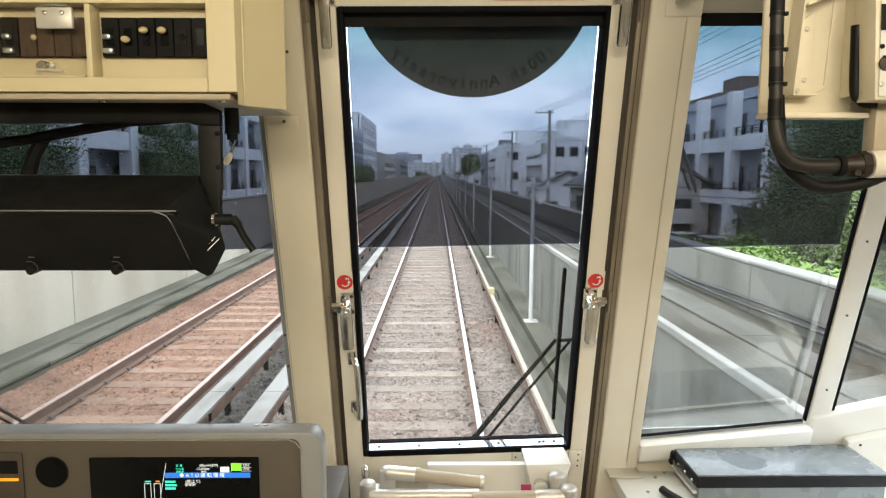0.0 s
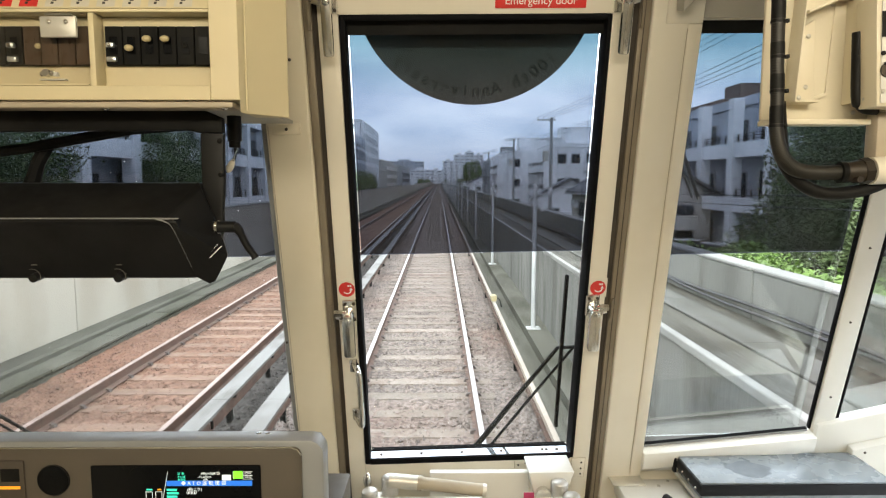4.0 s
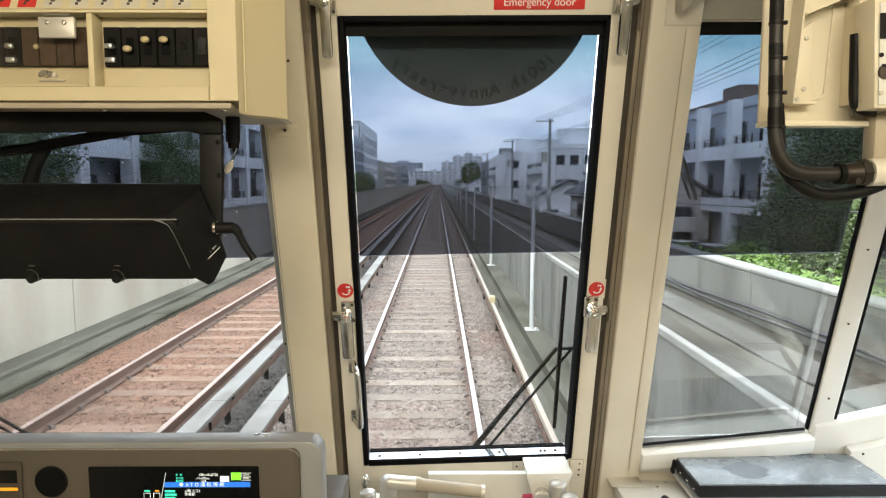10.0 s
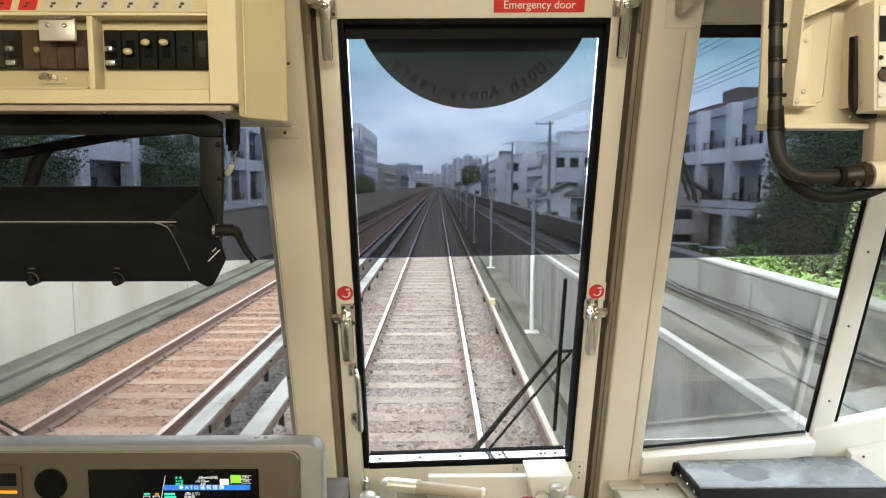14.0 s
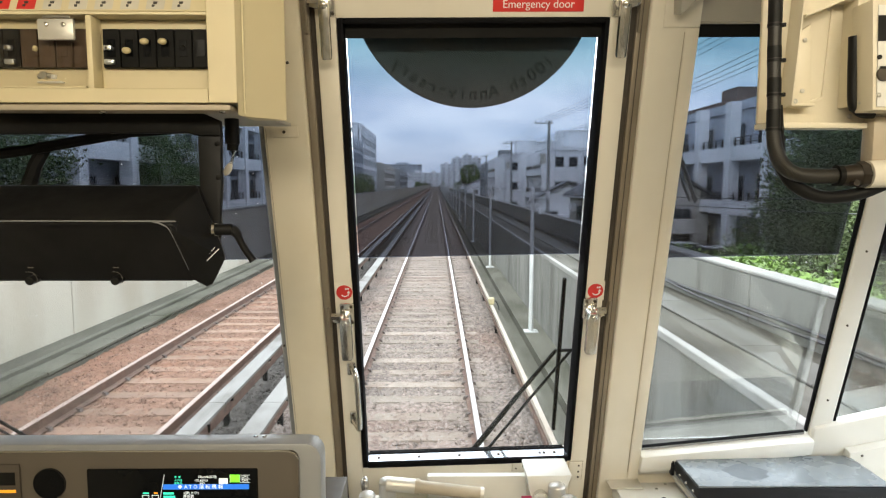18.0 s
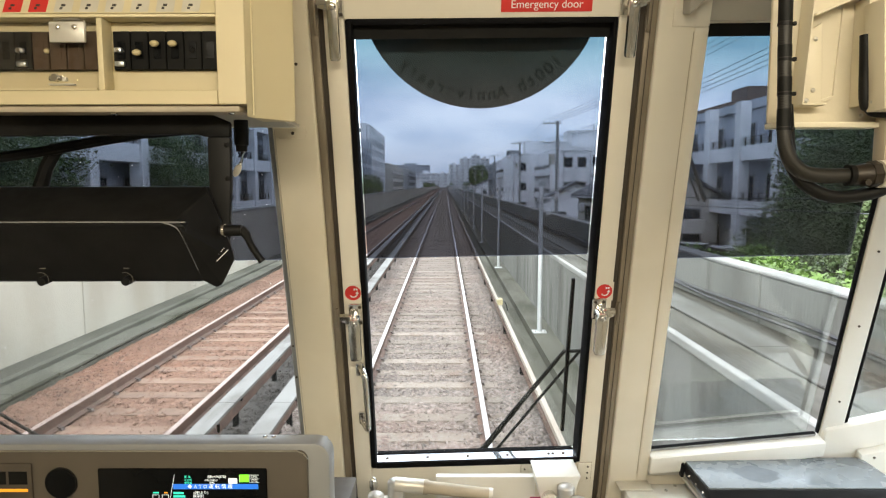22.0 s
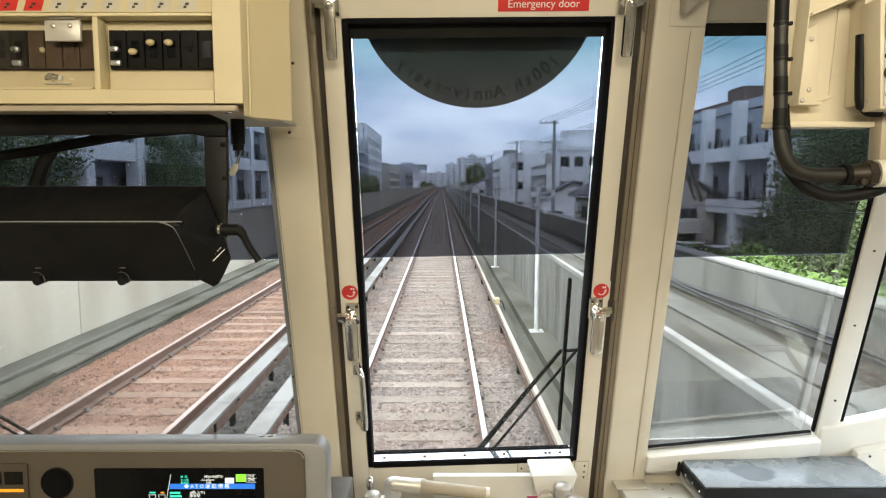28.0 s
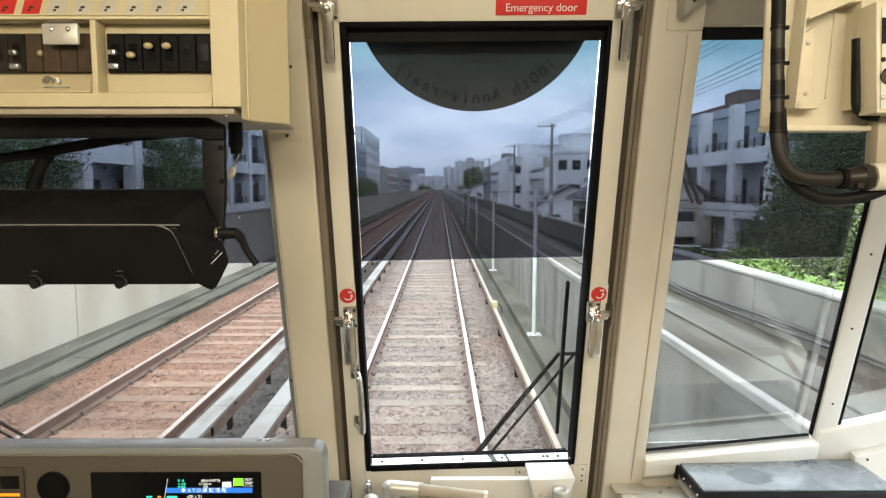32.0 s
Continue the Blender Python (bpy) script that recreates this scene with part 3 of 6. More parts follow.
def emergency_door():
    d = thing("emergency_door", FRONT, "cream emergency door with a tall window, chrome catches and red stickers", "door")
    b = B()
    L, R = -0.288, 0.2845
    box(b, L, -0.2505, -0.028, 0.03, -1.3, 0.60, 0.003)
    box(b, 0.2470, R, -0.028, 0.03, -1.3, 0.60, 0.001)
    box(b, -0.2505, 0.2469, -0.028, 0.03, 0.4965, 0.60, 0.001)
    box(b, -0.2505, 0.2469, -0.028, 0.03, -1.3, -0.5070, 0.001)
    box(b, -0.2505, 0.2469, -0.028, -0.0265, -0.5075, -0.4965)
    part("leaf", b, CREAM, d)
    b = B()
    box(b, -0.250, -0.2385, -0.031, 0.0175, -0.5065, 0.496, 0.003)
    box(b, 0.2385, 0.2465, -0.029, 0.0175, -0.5065, 0.496, 0.002)
    box(b, -0.2384, 0.2384, -0.031, 0.0175, 0.486, 0.496, 0.003)
    box(b, -0.2384, 0.2384, -0.0315, -0.0262, -0.5065, -0.4915, 0.001)
    box(b, -0.2384, 0.2384, 0.0128, 0.0175, -0.5065, -0.5005)
    box(b, -0.2384, 0.2384, 0.0228, 0.0310, -0.5068, -0.5058)
    part("window_gasket", b, RUBBER, d, "black rubber window gasket")
    # the tinted film stops a few millimetres short of the gasket and leaves a bright slit of clear glass
    for n, m, u0, u1, v0, v1, lab in (("tinted_pane", TINT, -0.2370, 0.2368, 0.0115, 0.49, "dark tinted upper glass"), ("pane", PANE, -0.2384, 0.2384, -0.505, 0.0105, "clear lower glass"),
                                      ("clear_edge", PANE, -0.2384, -0.2371, 0.0115, 0.458, "clear edge of the glass"), ("clear_edge", PANE, 0.2369, 0.2384, 0.0115, 0.458, "clear edge of the glass")):
        p = part(n, box(B(), u0, u1, 0.018, 0.022, v0, v1), m, d, lab)
        p.visible_shadow = False
    part("top_band", box(B(), -0.238, 0.238, -0.008, 0.014, 0.460, 0.4855), BLACKM, d, "black band along the top of the glass")
    s = part("bottom_strip", prism(B(), [(-0.026, -0.4985), (-0.026, -0.4915), (0.0125, -0.5020), (0.0125, -0.5062)], "x", -0.238, 0.238), STRIP, d, "bright steel sill strip with bolts")
    for u in (-0.213, -0.117, -0.02, 0.075, 0.175, 0.185, 0.21):
        part("bolt", cyl(B(), (u, -0.0085, -0.4990), (u, -0.0075, -0.4948), 0.0036, seg=10), GAPM, s)
    for u, side in ((-0.266, -1), (0.260, 1)):
        latch(d, u, 0.52, side, 0.088, 0.0095)
        latch(d, u + (0.002 if side < 0 else -0.004), -0.098, side, 0.085)
    for u, v in ((-0.267, -0.047), (0.267, -0.056)):
        s = part("sticker", box(B(), u - 0.0195, u + 0.0195, -0.0287, -0.0282, v - 0.022, v + 0.022), CREAM, d, "square sticker with a red turning arrow")
        part("red_disc", cyl(B(), (u, -0.0293, v), (u, -0.0288, v), 0.0168, seg=28), RED, s, "red disc")
        tube_pts = [(u + 0.001 + 0.008 * math.cos(a), -0.0297, v - 0.001 + 0.008 * math.sin(a)) for a in np.linspace(3.7, 6.2, 8)]
        part("arrow", tube(B(), tube_pts, 0.0013, 6), WHITE, s, "white curved arrow")
        part("arrow_head", prism(B(), [(u + 0.005, v - 0.001), (u + 0.0125, v - 0.001), (u + 0.0092, v + 0.0045)], "y", -0.0302, -0.0296), WHITE, s)
        for k in range(2):
            part("character_bar", box(B(), u + 0.002 + 0.0045 * k, u + 0.0055 + 0.0045 * k, -0.0299, -0.0294, v + 0.0065, v + 0.0105), WHITE, s)
    g = part("grab_bar", tube(B(), smooth_path([(-0.262, -0.03, -0.222), (-0.254, -0.052, -0.226), (-0.249, -0.062, -0.240), (-0.248, -0.062, -0.30), (-0.248, -0.062, -0.366), (-0.256, -0.045, -0.372), (-0.264, -0.03, -0.366)]), 0.0068, 12), CHROME, d, "chrome grab bar")
    for v in (-0.231, -0.360):
        part("flange", box(B(), -0.271, -0.254, -0.036, -0.028, v - 0.016, v + 0.016, 0.003), CHROME, g)
        part("screw", cyl(B(), (-0.264, -0.039, v + 0.009), (-0.264, -0.035, v + 0.009), 0.003, seg=8), GAPM, g)
    sg = part("sign", box(B(), 0.031, 0.196, -0.0305, -0.0285, 0.506, 0.560, 0.001), RED, d, "red sign that reads Emergency door")
    lettering("Emergency door", 0.0195, WHITE, sg, Matrix.Translation((0.1135, -0.0309, 0.5185)) @ FLAT, label="white lettering")
    for k, w in enumerate((0.013, 0.013, 0.013, 0.013, 0.013)):
        part("character_bar", box(B(), 0.062 + k * 0.021, 0.062 + k * 0.021 + w, -0.0309, -0.0306, 0.535, 0.552), WHITE, sg)
    # small plates at the foot of the glass
    for u0, u1, v0, v1 in ((0.106, 0.142, -0.531, -0.506), (0.243, 0.275, -0.563, -0.509)):
        pl = part("hinge_plate", box(B(), u0, u1, -0.031, -0.0282, v0, v1, 0.001), CREAM, d)
        # beige rim stands in for the shadow line round the plate
        part("plate_shadow_gap", box(B(), u0 - 0.0012, u1 + 0.0012, -0.0292, -0.0281, v0 - 0.0012, v1 + 0.0012), BEIGE, pl)
        for uu, vv in (((u0 + 0.008, -0.521), (u0 + 0.025, -0.515)) if u1 < 0.2 else ((u1 - 0.009, -0.519), (u1 - 0.009, -0.537), (u1 - 0.009, -0.553))):
            part("rivet", cyl(B(), (uu, -0.033, vv), (uu, -0.0305, vv), 0.0022, seg=8), GAPM, pl)
    # frame and seals round the leaf
    fr = thing("door_frame", FRONT, "bronze-grey door frame with dark rubber seals", "door frame", kind="structure")
    part("seal", box(B(), -0.298, -0.2885, -0.018, 0.03, -1.2, 0.75), GAPM, fr)
    part("seal", box(B(), 0.285, 0.2975, -0.018, 0.03, -1.2, 0.75), GAPM, fr)
    part("jamb", box(B(), -0.314, -0.2985, -0.024, 0.04, -1.2, 0.75, 0.002), FRAMEM, fr)
    part("groove", box(B(), 0.3065, 0.308, -0.0252, -0.0235, -1.2, 0.75), GAPM, fr)
    part("jamb", box(B(), 0.298, 0.319, -0.024, 0.04, -1.2, 0.75, 0.002), FRAMEM, fr)
    for u0, u1 in ((-0.307, -0.300), (0.299, 0.305)):
        for v0, v1 in ((0.47, 0.53), (-0.135, -0.082)):
            part("keeper", box(B(), u0, u1, -0.032, -0.0242, v0, v1, 0.002), FRAMEM, fr, "dull metal keeper")


def headmark():
    """The round plate on the outside of the door, seen from behind."""
    h = thing("headmark_disc", FRONT, "round dark commemorative plate outside, its lettering seen from behind", "sign")
    c = (0.004, 0.5565)
    part("plate", cyl(B(), (c[0], 0.056, c[1]), (c[0], 0.060, c[1]), 0.2366, seg=72), SIGNBACK, h)
    part("bracket", box(B(), -0.14, -0.085, 0.045, 0.0555, 0.456, 0.80, 0.002), SIGNBAR, h)
    part("bracket", box(B(), 0.075, 0.13, 0.045, 0.0555, 0.456, 0.80, 0.002), SIGNBAR, h)
    part("cross_bar", box(B(), -0.2, 0.19, 0.045, 0.0548, 0.47, 0.50, 0.002), SIGNBAR, h)
    flip = Matrix.Diagonal((-1, 1, 1, 1))
    word = "100th Anniversary"
    for i, ch in enumerate(word):
        if ch == " ":
            continue
        a = radians(46 - i * 5.7)  # runs round the lower edge, mirrored
        r = 0.209
        m = Matrix.Translation((c[0] + r * math.sin(a), 0.0552, c[1] - r * math.cos(a))) @ Matrix.Rotation(-a, 4, "Y") @ FLAT @ flip
        lettering(ch, 0.034, SIGNINK, h, m, "letter", depth=0.0003, bold=0.0009)
    for k in range(9):
        part("character_bar", box(B(), -0.07 + k * 0.0155, -0.0585 + k * 0.0155, 0.0549, 0.0554, 0.414, 0.430), SIGNBAR, h)


def wipers():
    w = thing("windscreen_wiper", FRONT, "black pantograph wiper resting on the door glass outside", "wiper")
    part("blade", box(B(), 0.2105, 0.2185, 0.030, 0.040, -0.462, -0.054, 0.002), RUBBER, w)
    part("blade_holder", box(B(), 0.212, 0.217, 0.040, 0.048, -0.43, -0.10, 0.001), BLACKM, w)
    part("link", tube(B(), [(0.2120, 0.052, -0.250), (0.254, 0.054, -0.250)], 0.0042, 8), BLACKM, w)
    part("arm", tube(B(), [(0.2130, 0.060, -0.252), (0.122, 0.064, -0.388), (0.010, 0.068, -0.560)], [0.0045, 0.0058, 0.0075], 8), BLACKM, w)
    part("arm", tube(B(), [(0.2520, 0.060, -0.250), (0.158, 0.064, -0.390), (0.046, 0.068, -0.560)], 0.0036, 8), BLACKM, w)
    part("hub", cyl(B(), (0.026, 0.045, -0.60), (0.026, 0.075, -0.60), 0.022, seg=18), BLACKM, w)
    w = thing("windscreen_wiper", FRONT, "crossed black wiper arms low on the wide windscreen", "wiper")
    part("arm", tube(B(), [(-1.22, 0.05, -0.297), (-1.09, 0.054, -0.420), (-0.99, 0.058, -0.515)], 0.0042, 8), BLACKM, w)
    part("arm", tube(B(), [(-1.22, 0.05, -0.327), (-1.10, 0.054, -0.441), (-1.02, 0.058, -0.517)], 0.0032, 8), BLACKM, w)
    w = thing("windscreen_wiper", FRONT, "grey wiper arm tip on the narrower windscreen", "wiper")
    part("arm", tube(B(), [(0.425, 0.05, 0.257), (0.493, 0.05, 0.116)], 0.0045, 8), ALU, w)
    part("arm", tube(B(), [(0.428, 0.055, 0.222), (0.481, 0.055, 0.116)], 0.003, 8), ALU, w)


# ---- the cab: things ----
def switch_cabinet():
    """Cream overhead cabinet with two recesses of breakers, over the left windscreen."""
    X0, Y0, Y1, Z0, Z1 = -0.75, 0.925, 1.17, 2.713, 3.24
    c = thing("switch_cabinet", (0, 0, 0), "cream overhead switch cabinet with breaker recesses and label strips", "cabinet")
    b = B()
    box(b, -0.008, 0.0320, Y0, 1.0, Z0, Z1, 0.001, 1)
    box(b, X0, -0.0085, Y0, Y0 + 0.012, Z0, 2.7325, 0.0008, 1)
    box(b, X0, -0.0085, Y0 + 0.012, Y1, Z0 - 0.001, 2.726)
    part("body", b, CREAM2, c)
    part("divider", box(B(), -0.1755, -0.1675, Y0 + 0.003, 0.9555, 2.7262, 2.832, 0.001), CREAM2, c)
    part("upper_rail", box(B(), X0, -0.0085, Y0 + 0.002, 1.0, 2.8325, 2.8370, 0.001), CREAM2, c)
    part("back_panel", box(B(), X0, -0.0085, 0.956, 0.964, 2.7262, 2.8315), CREAM2, c)
    # strip of labels that leans back over the recesses
    st = part("label_strip", prism(B(), [(0.927, 2.8375), (0.935, 2.8375), (0.99, 2.955), (0.982, 2.955)], "x", X0, -0.0085), CREAM2, c, "cream strip with name tags")
    for k in range(19):
        x = -0.695 + k * 0.0355
        y = 0.9285
        b = B()
        prism(b, [(y - 0.0006, 2.8398), (y + 0.0000, 2.8393), (y + 0.0130, 2.867), (y + 0.0122, 2.8675)], "x", x, x + 0.025)
        part("tag", b, RED if k in (11, 12) else TAG, st, "red name tag" if k in (11, 12) else "")
        for q in range(2):
            dz, dx = 0.0046 * q, 0.0016 * ((k * 3 + q * 5) % 3)
            part("tag_print", prism(B(), [(y + 0.0004 + 0.46 * dz, 2.8440 + dz), (y + 0.0012 + 0.46 * dz, 2.8436 + dz), (y + 0.0026 + 0.46 * dz, 2.8466 + dz), (y + 0.0018 + 0.46 * dz, 2.8470 + dz)], "x", x + 0.008 + dx * 0.4, x + 0.0115 + dx), INK, st)
    # breaker banks
    for left in (True, False):
        x0, x1 = (-0.60, -0.1765) if left else (-0.163, -0.0092)
        bank = part("breaker_bank", box(B(), x0, x1, 0.951, 0.9558, 2.764, 2.818), BLACK, c, "black bank of breakers")
        n, pitch, start = (17, 0.0245, -0.596) if left else (6, 0.0253, -0.1622)
        for k in range(n):
            x = start + k * pitch
            # the last four breakers of the left bank are brown
            brown_front = left and k >= 13
            bod = part("breaker", box(B(), x + 0.0008, x + pitch - 0.0008, 0.9455, 0.9508, 2.7645, 2.8175, 0.0008, 1), BROWNFRONT if brown_front else BLACKM, bank, "brown breaker front" if brown_front else "")
            part("slot", box(B(), x + 0.007, x + pitch - 0.007, 0.9446, 0.9454, 2.779, 2.803, 0.0003, 1), BROWNFRONT if brown_front else SCREEN, bod)
            ivory = k in (() if left else (1, 2, 3))
            z = 2.786 if k == 1 else 2.7985
            if k in ((10, 12) if left else (0,)):
                for zz, w in ((2.7905, 0.011), (2.7715, 0.014)):
                    part("terminal", box(B(), x + 0.004, x + 0.004 + w, 0.9390, 0.9454, zz - 0.0035, zz + 0.0035, 0.0015), STEEL, bod, "bright metal terminal")
                part("terminal_screw", cyl(B(), (x + 0.009, 0.9375, 2.7905), (x + 0.009, 0.9395, 2.7905), 0.0026, seg=10), CHROME, bod)
            elif ivory:
                tg = part("toggle", ball(B(), (x + 0.0125, 0.9365, z), 0.0056, 1.15, 1.0, 0.82, 14, 10), YELLOWED, bod, "ivory toggle")
                part("stem", cyl(B(), (x + 0.0095, 0.9450, z + 0.0005), (x + 0.012, 0.938, z), 0.0032, seg=10), YELLOWED, tg)
            elif not brown_front and k % 2 == 0:
                part("toggle", tube(B(), [(x + 0.012, 0.9450, 2.792), (x + 0.0135, 0.9400, 2.790)], 0.0034, 8), BLACK, bod)
        if left:
            part("toggle", ball(B(), (-0.2545, 0.9420, 2.7895), 0.0042, 1, 0.8, 1), YELLOWED, bank, "ivory toggle")
    # clear flap with its plate over the left recess
    fl = part("flap", box(B(), -0.60, -0.1785, 0.9300, 0.9315, 2.736, 2.830), CLEARPLASTIC, c, "clear plastic flap")
    fl.visible_shadow = False
    part("flap_plate", box(B(), -0.239, -0.190, 0.9235, 0.9295, 2.798, 2.826, 0.001), ALU, fl, "pale metal plate with two screws")
    for x in (-0.226, -0.203):
        part("screw", ball(B(), (x, 0.9225, 2.818), 0.0034, 1, 0.5, 1), CHROME, fl)
    part("flap_hinge", cyl(B(), (-0.233, 0.927, 2.8295), (-0.196, 0.927, 2.8295), 0.0018, seg=10), CHROME, fl)
    part("flap_edge", box(B(), -0.60, -0.1785, 0.928, 0.9335, 2.7335, 2.7358), CREAM2, fl)
    lt = part("latch", box(B(), -0.243, -0.208, 0.922, 0.9298, 2.7395, 2.7415, 0.0005), ALU, c, "small zinc latch")
    part("latch_pin", cyl(B(), (-0.236, 0.915, 2.7465), (-0.217, 0.915, 2.7475), 0.0036, seg=12), CHROME, lt)
    part("latch_knob", cyl(B(), (-0.227, 0.909, 2.7480), (-0.227, 0.918, 2.7470), 0.0052, seg=14), CHROME, lt)
    part("latch_ear", box(B(), -0.2185, -0.2125, 0.912, 0.9185, 2.7435, 2.7490, 0.001), ALU, lt)
    # underside
    part("underside_rail", box(B(), X0, 0.02, Y0 + 0.006, Y0 + 0.05, 2.703, 2.7115, 0.002), BEIGE, c, "dull beige underside rail")
    part("underside", box(B(), X0, 0.04, Y0 + 0.052, 1.22, 2.706, 2.7115), GREYPAINT, c, "grey underside")
    for x, y in ((-0.165, 0.945), (0.006, 0.94)):
        part("screw", ball(B(), (x, y, 2.7025), 0.005, 1, 1, 0.5), CHROME, c)
    # side panel that steps back to the pillar
    part("side_panel", prism(B(), [(0.0322, 0.9258), (0.0362, 0.9380), (0.0375, 0.9450), (0.0825, 1.0000), (0.0825, 1.0040), (0.0322, 1.0040)], "z", 2.696, 3.24, 0.0008), CREAM2, c, "slanting cream side panel")
    part("fold", tube(B(), [(0.0372, 0.9415, 2.70), (0.0372, 0.9415, 3.23)], 0.0016, 6), CREAM2, c)


def sun_visor_monitor():
    """Black hooded monitor hanging before the left windscreen."""
    m = thing("hooded_monitor", (0, 0, 0), "black hooded monitor on a bracket frame before the windscreen", "monitor")
    b = B()
    prism(b, [(-0.80, 2.670), (-0.062, 2.676), (-0.051, 2.672), (-0.0135, 2.672), (-0.0135, 2.694), (-0.044, 2.707), (-0.80, 2.711)], "y", 0.985, 0.999, 0.002)
    part("top_bar", b, BLACKM, m)
    b = B()
    prism(b, [(-0.047, 2.6715), (-0.0130, 2.6715), (-0.0138, 2.60), (-0.018, 2.548), (-0.016, 2.53), (-0.026, 2.50), (-0.05, 2.50), (-0.047, 2.60)], "y", 0.985, 0.997, 0.002)
    part("side_bracket", b, BLACK, m)
    # hood: top slope, front edge, recessed face, with a slanted right end
    prof = [(1.06, 2.598), (0.985, 2.598), (0.905, 2.552), (0.900, 2.546), (0.906, 2.540), (0.955, 2.457), (1.06, 2.457)]
    xr = [-0.047, -0.047, -0.062, -0.070, -0.060, -0.049, -0.047]
    b = B()
    lo = [b.verts.new((-0.80, y, z)) for y, z in prof]
    hi = [b.verts.new((x, y, z)) for (y, z), x in zip(prof, xr)]
    fs = [b.faces.new(lo), b.faces.new(hi[::-1])] + [b.faces.new((lo[(i + 1) % 7], lo[i], hi[i], hi[(i + 1) % 7])) for i in range(7)]
    bmesh.ops.recalc_face_normals(b, faces=fs)
    bmesh.ops.bevel(b, geom=list(b.edges), offset=0.005, segments=4, affect="EDGES", profile=0.5)
    hd = part("hood", b, BLACK, m)
    # the highlight on the hood's edge, put in as a thin tapering pale bead
    edge = smooth_path([(-0.80, 0.9000, 2.5490), (-0.110, 0.9000, 2.5490), (-0.082, 0.9000, 2.5478), (-0.0690, 0.9000, 2.5440), (-0.0615, 0.9025, 2.5370), (-0.0560, 0.9170, 2.5120), (-0.0505, 0.9400, 2.4760)], 7)
    part("edge_bead", tube(B(), edge, [0.0010] * 21 + [max(0.0003, 0.0010 - 0.00006 * i) for i in range(len(edge) - 21)], 8), SILVER, hd, "highlight on the hood edge, built as a pale bead")
    b = B()
    for p in ((-0.064, 0.9045, 2.5475), (-0.0600, 0.9055, 2.538), (-0.0490, 0.9530, 2.4595), (-0.047, 0.984, 2.5945), (-0.067, 0.908, 2.5538), (-0.053, 0.984, 2.5990), (-0.044, 0.972, 2.590), (-0.012, 0.966, 2.513), (-0.006, 0.966, 2.489),
              (-0.019, 0.966, 2.463), (-0.026, 0.966, 2.451), (-0.034, 0.966, 2.4475), (-0.047, 0.980, 2.457), (-0.008, 0.976, 2.489), (-0.014, 0.976, 2.513), (-0.06, 0.97, 2.50)):
        b.verts.new(p)
    bmesh.ops.convex_hull(b, input=list(b.verts))
    part("side_cheek", b, BLACK, m, smooth=False)
    part("scale_line", tube(B(), [(-0.0262, 0.9480, 2.4885), (-0.0100, 0.9520, 2.5052)], 0.0007, 6), WHITE, m, "white printed line")
    for k in range(7):
        x, z = -0.0278 + 0.0020 * k, 2.4938 + 0.0021 * k
        if k != 3:
            part("scale_mark", box(B(), x, x + 0.0010, 0.9490, 0.9500, z, z + 0.0018), WHITE, m)
    for x in (-0.279, -0.156, -0.402):
        k = part("knob", cyl(B(), (x, 0.935, 2.460), (x, 0.957, 2.463), 0.0062, 0.007, 16), BLACK, m)
        part("knob_mark", box(B(), x - 0.004, x + 0.004, 0.9395, 0.9415, 2.4785, 2.4800), DIMPRINT, k)
        part("knob_ring", tube(B(), [(x + 0.012 * math.cos(a), 0.9345, 2.462 + 0.012 * math.sin(a)) for a in np.linspace(-0.4, 1.9, 8)], 0.0005, 5), DIMPRINT, k)
    lv = part("clamp_hub", cyl(B(), (-0.024, 0.960, 2.533), (0.009, 0.960, 2.533), 0.0085, seg=14), BLACK, m, "clamp lever hub")
    part("clamp_collar", cyl(B(), (-0.020, 0.960, 2.533), (-0.016, 0.960, 2.533), 0.0100, seg=14), CHROME, lv)
    part("clamp_lever", tube(B(), smooth_path([(0.008, 0.960, 2.535), (0.015, 0.960, 2.526), (0.023, 0.963, 2.507), (0.036, 0.966, 2.486)], 4), [0.0070] * 5 + [0.0052] * 7 + [0.0064], 10), BLACK, lv)
    # struts behind the opening
    part("strut", tube(B(), [(-0.56, 1.08, 2.628), (-0.36, 1.08, 2.655), (-0.18, 1.05, 2.682), (-0.05, 1.03, 2.69)], 0.009, 8), BLACKM, m)
    part("strut", tube(B(), [(-0.335, 1.09, 2.665), (-0.355, 1.09, 2.63), (-0.372, 1.09, 2.58)], [0.012, 0.011, 0.013], 8), BLACKM, m)
    for z in (2.66, 2.61):
        part("bolt", ball(B(), (-0.018, 0.984, z), 0.004, 1, 0.6, 1), BLACKM, m)


def small_camera():
    s = thing("lookout_sensor", (-0.025, 1.08, 2.655), "small black cylindrical sensor under the cabinet", "sensor")
    part("barrel", cyl(B(), (0, 0, 0.010), (0, 0, 0.051), 0.0115, seg=18), BLACK, s)
    part("neck", cyl(B(), (0, 0, 0.0), (0, 0, 0.0102), 0.009, seg=14), BLACKM, s)
    part("stem", tube(B(), [(0.0, 0, 0.0), (0.001, 0, -0.010), (-0.001, 0, -0.018)], 0.002, 8), BLACKM, s)
    t = thing("hanging_tag", pose(-0.027, 1.06, 2.624, 0, 28, 0), "yellowed round tag on a short chain", "tag")
    b = B(); ball(b, (0, 0, 0), 0.009, 0.65, 0.25, 1.3)
    part("tag_disc", b, TAG, t)
    part("chain", tube(B(), [(-0.004, 0.004, 0.032), (-0.003, 0.002, 0.022), (0, 0, 0.010)], 0.0014, 6), CHROME, t)
    part("hook", ball(B(), (0.0, 0, 0.012), 0.0028), CHROME, t)


